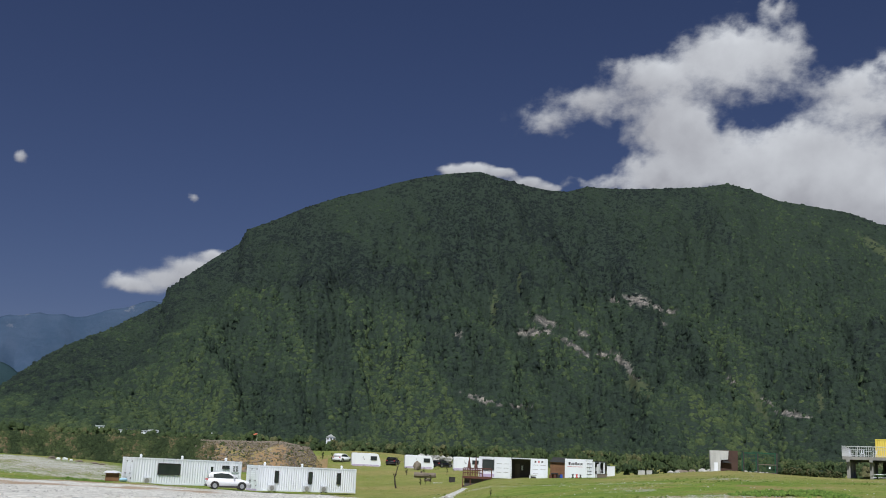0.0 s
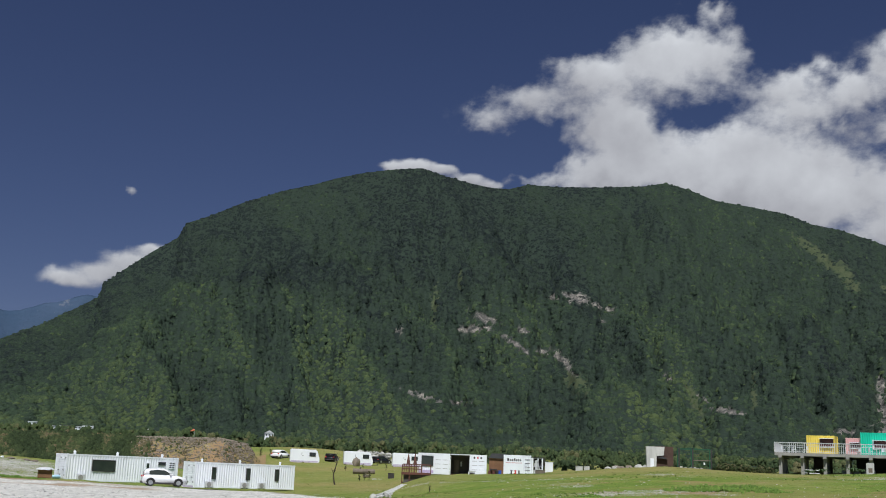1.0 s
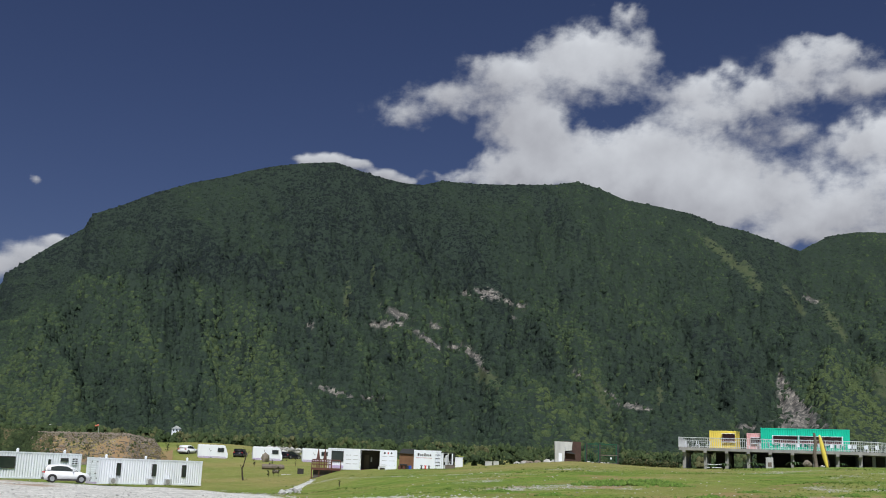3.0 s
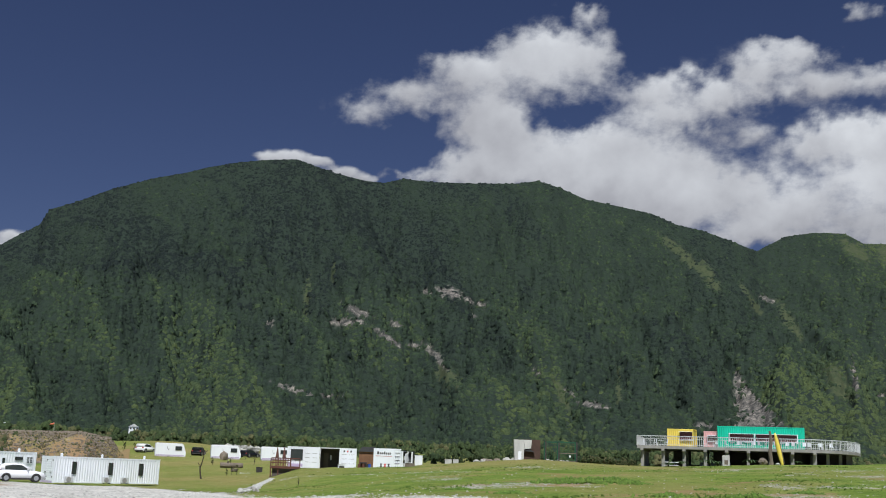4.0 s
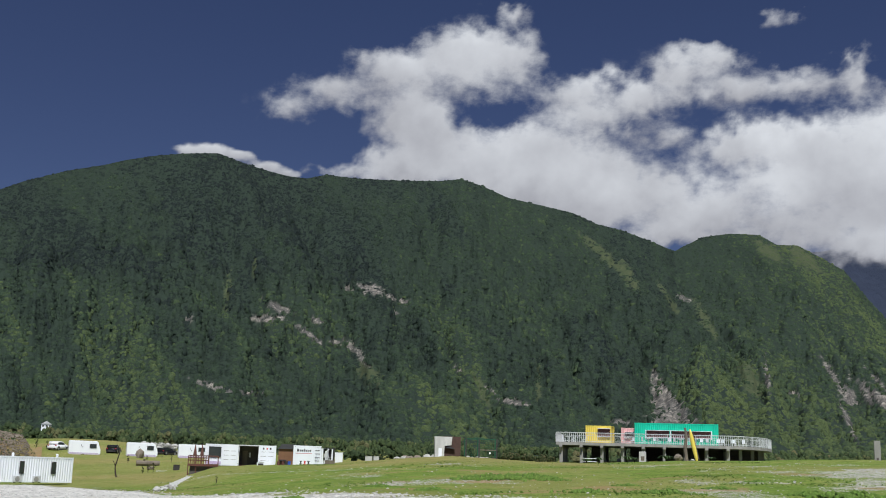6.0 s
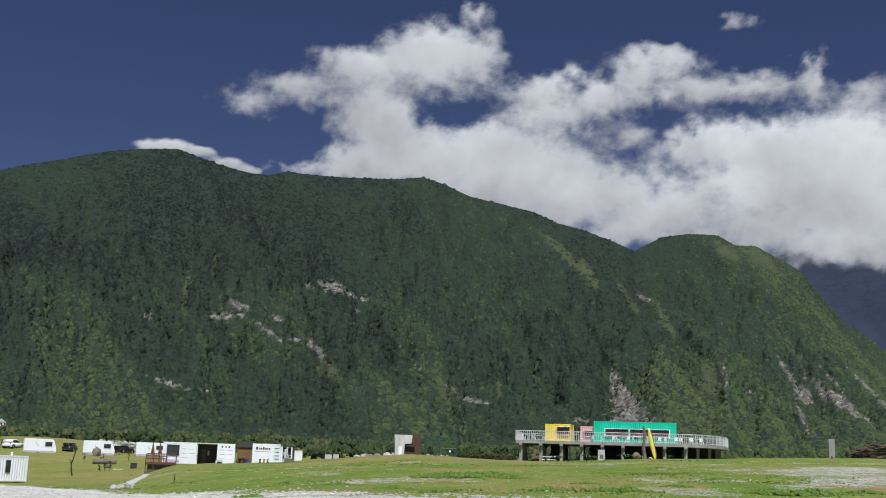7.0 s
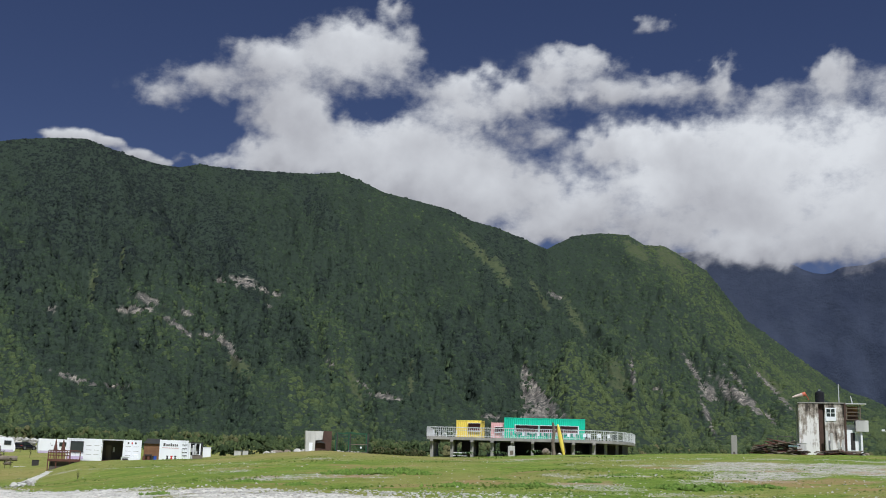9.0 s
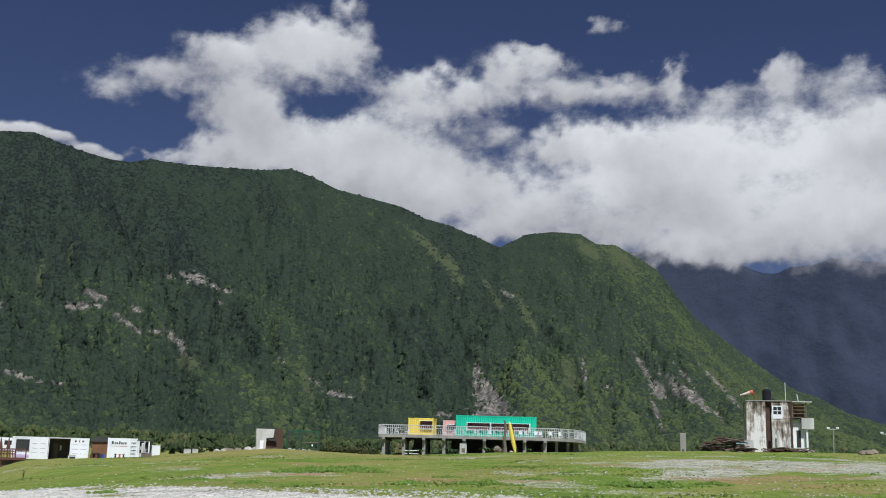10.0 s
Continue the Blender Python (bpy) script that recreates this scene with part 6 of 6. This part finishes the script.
tarpaulin_heap()
for b0, d0, s0 in ((-18.9, 158, 0.45), (-18.6, 158.5, 0.55), (-18.3, 158, 0.35)):
    boulder(b0, d0, s0 * 0.55, white_paint, "white filled sack lying below the embankment", "white sacks below the embankment", squash=(1.2, 0.9, 0.8), lift=0.4, name="sack")
for b0, d0, s0 in ((-19.2, 157.5, 0.5), (-17.9, 157, 0.4), (-17.2, 156, 0.35), (-16.8, 156, 0.3)):
    boulder(b0, d0, s0, brown_rock, "brown earth clod below the embankment", "earth clods below the embankment", squash=(1.7, 1.0, 0.5), lift=0.2)


# ---- hamlet at the mountain's foot ----
def far_house(bearing, s, w, hgt, roof, label, flat_roof=True):
    root = thing("house", put(bearing, 868.0, 22.0 + s), label, "house", "houses of the hamlet")
    part("wall", boxes((0, w, 0, 7, -9, hgt)), white_paint, root)
    part("roof", boxes((-0.4, w + 0.4, -0.4, 7.4, hgt, hgt + 0.4)) if flat_roof else prism([(-0.5, hgt), (w + 0.5, hgt), (w / 2, hgt + w * 0.35)], -0.5, 7.5), roof, root)
    for x in np.arange(0.8, w - 1.2, 2.4):
        window(root, x, x + 1.1, hgt * 0.45, hgt * 0.8, 0.0)


for bearing, s, w, hgt, roof in ((-17.3, 1.5, 6, 4.5, white_paint), (-16.55, 0.4, 11, 2.8, galvanised), (-15.85, 0.9, 8, 3.2, shingle), (-15.3, 0.6, 12, 3.0, galvanised), (-14.75, 1.2, 9, 3.0, white_paint), (-11.9, 1.0, 5, 3, white_paint)):
    far_house(bearing, s - 0.4, w, hgt * 0.68, roof, "small white house in the hamlet below the forest")
far_house(-5.75, 0.6, 7, 3.2, galvanised, "white hall with a steep pointed roof among trees", False)


# a second, distant windsock: one tapering orange sleeve on a pole
def far_windsock():
    root = thing("far_windsock", put(-9.3, 300, 5.6), "small orange windsock on a thin pole above the trees", "flag")
    part("pole", rods(((0, 0, -1), (0, 0, 4.6)), r=0.04), galvanised, root)
    bm = bmesh.new()
    rod(bm, (0, 0, 4.4), (-1.0, 0, 4.1), 0.28, 0.12, 10)
    part("sleeve", bm, bpy.data.materials["windsock_orange"], root)


far_windsock()
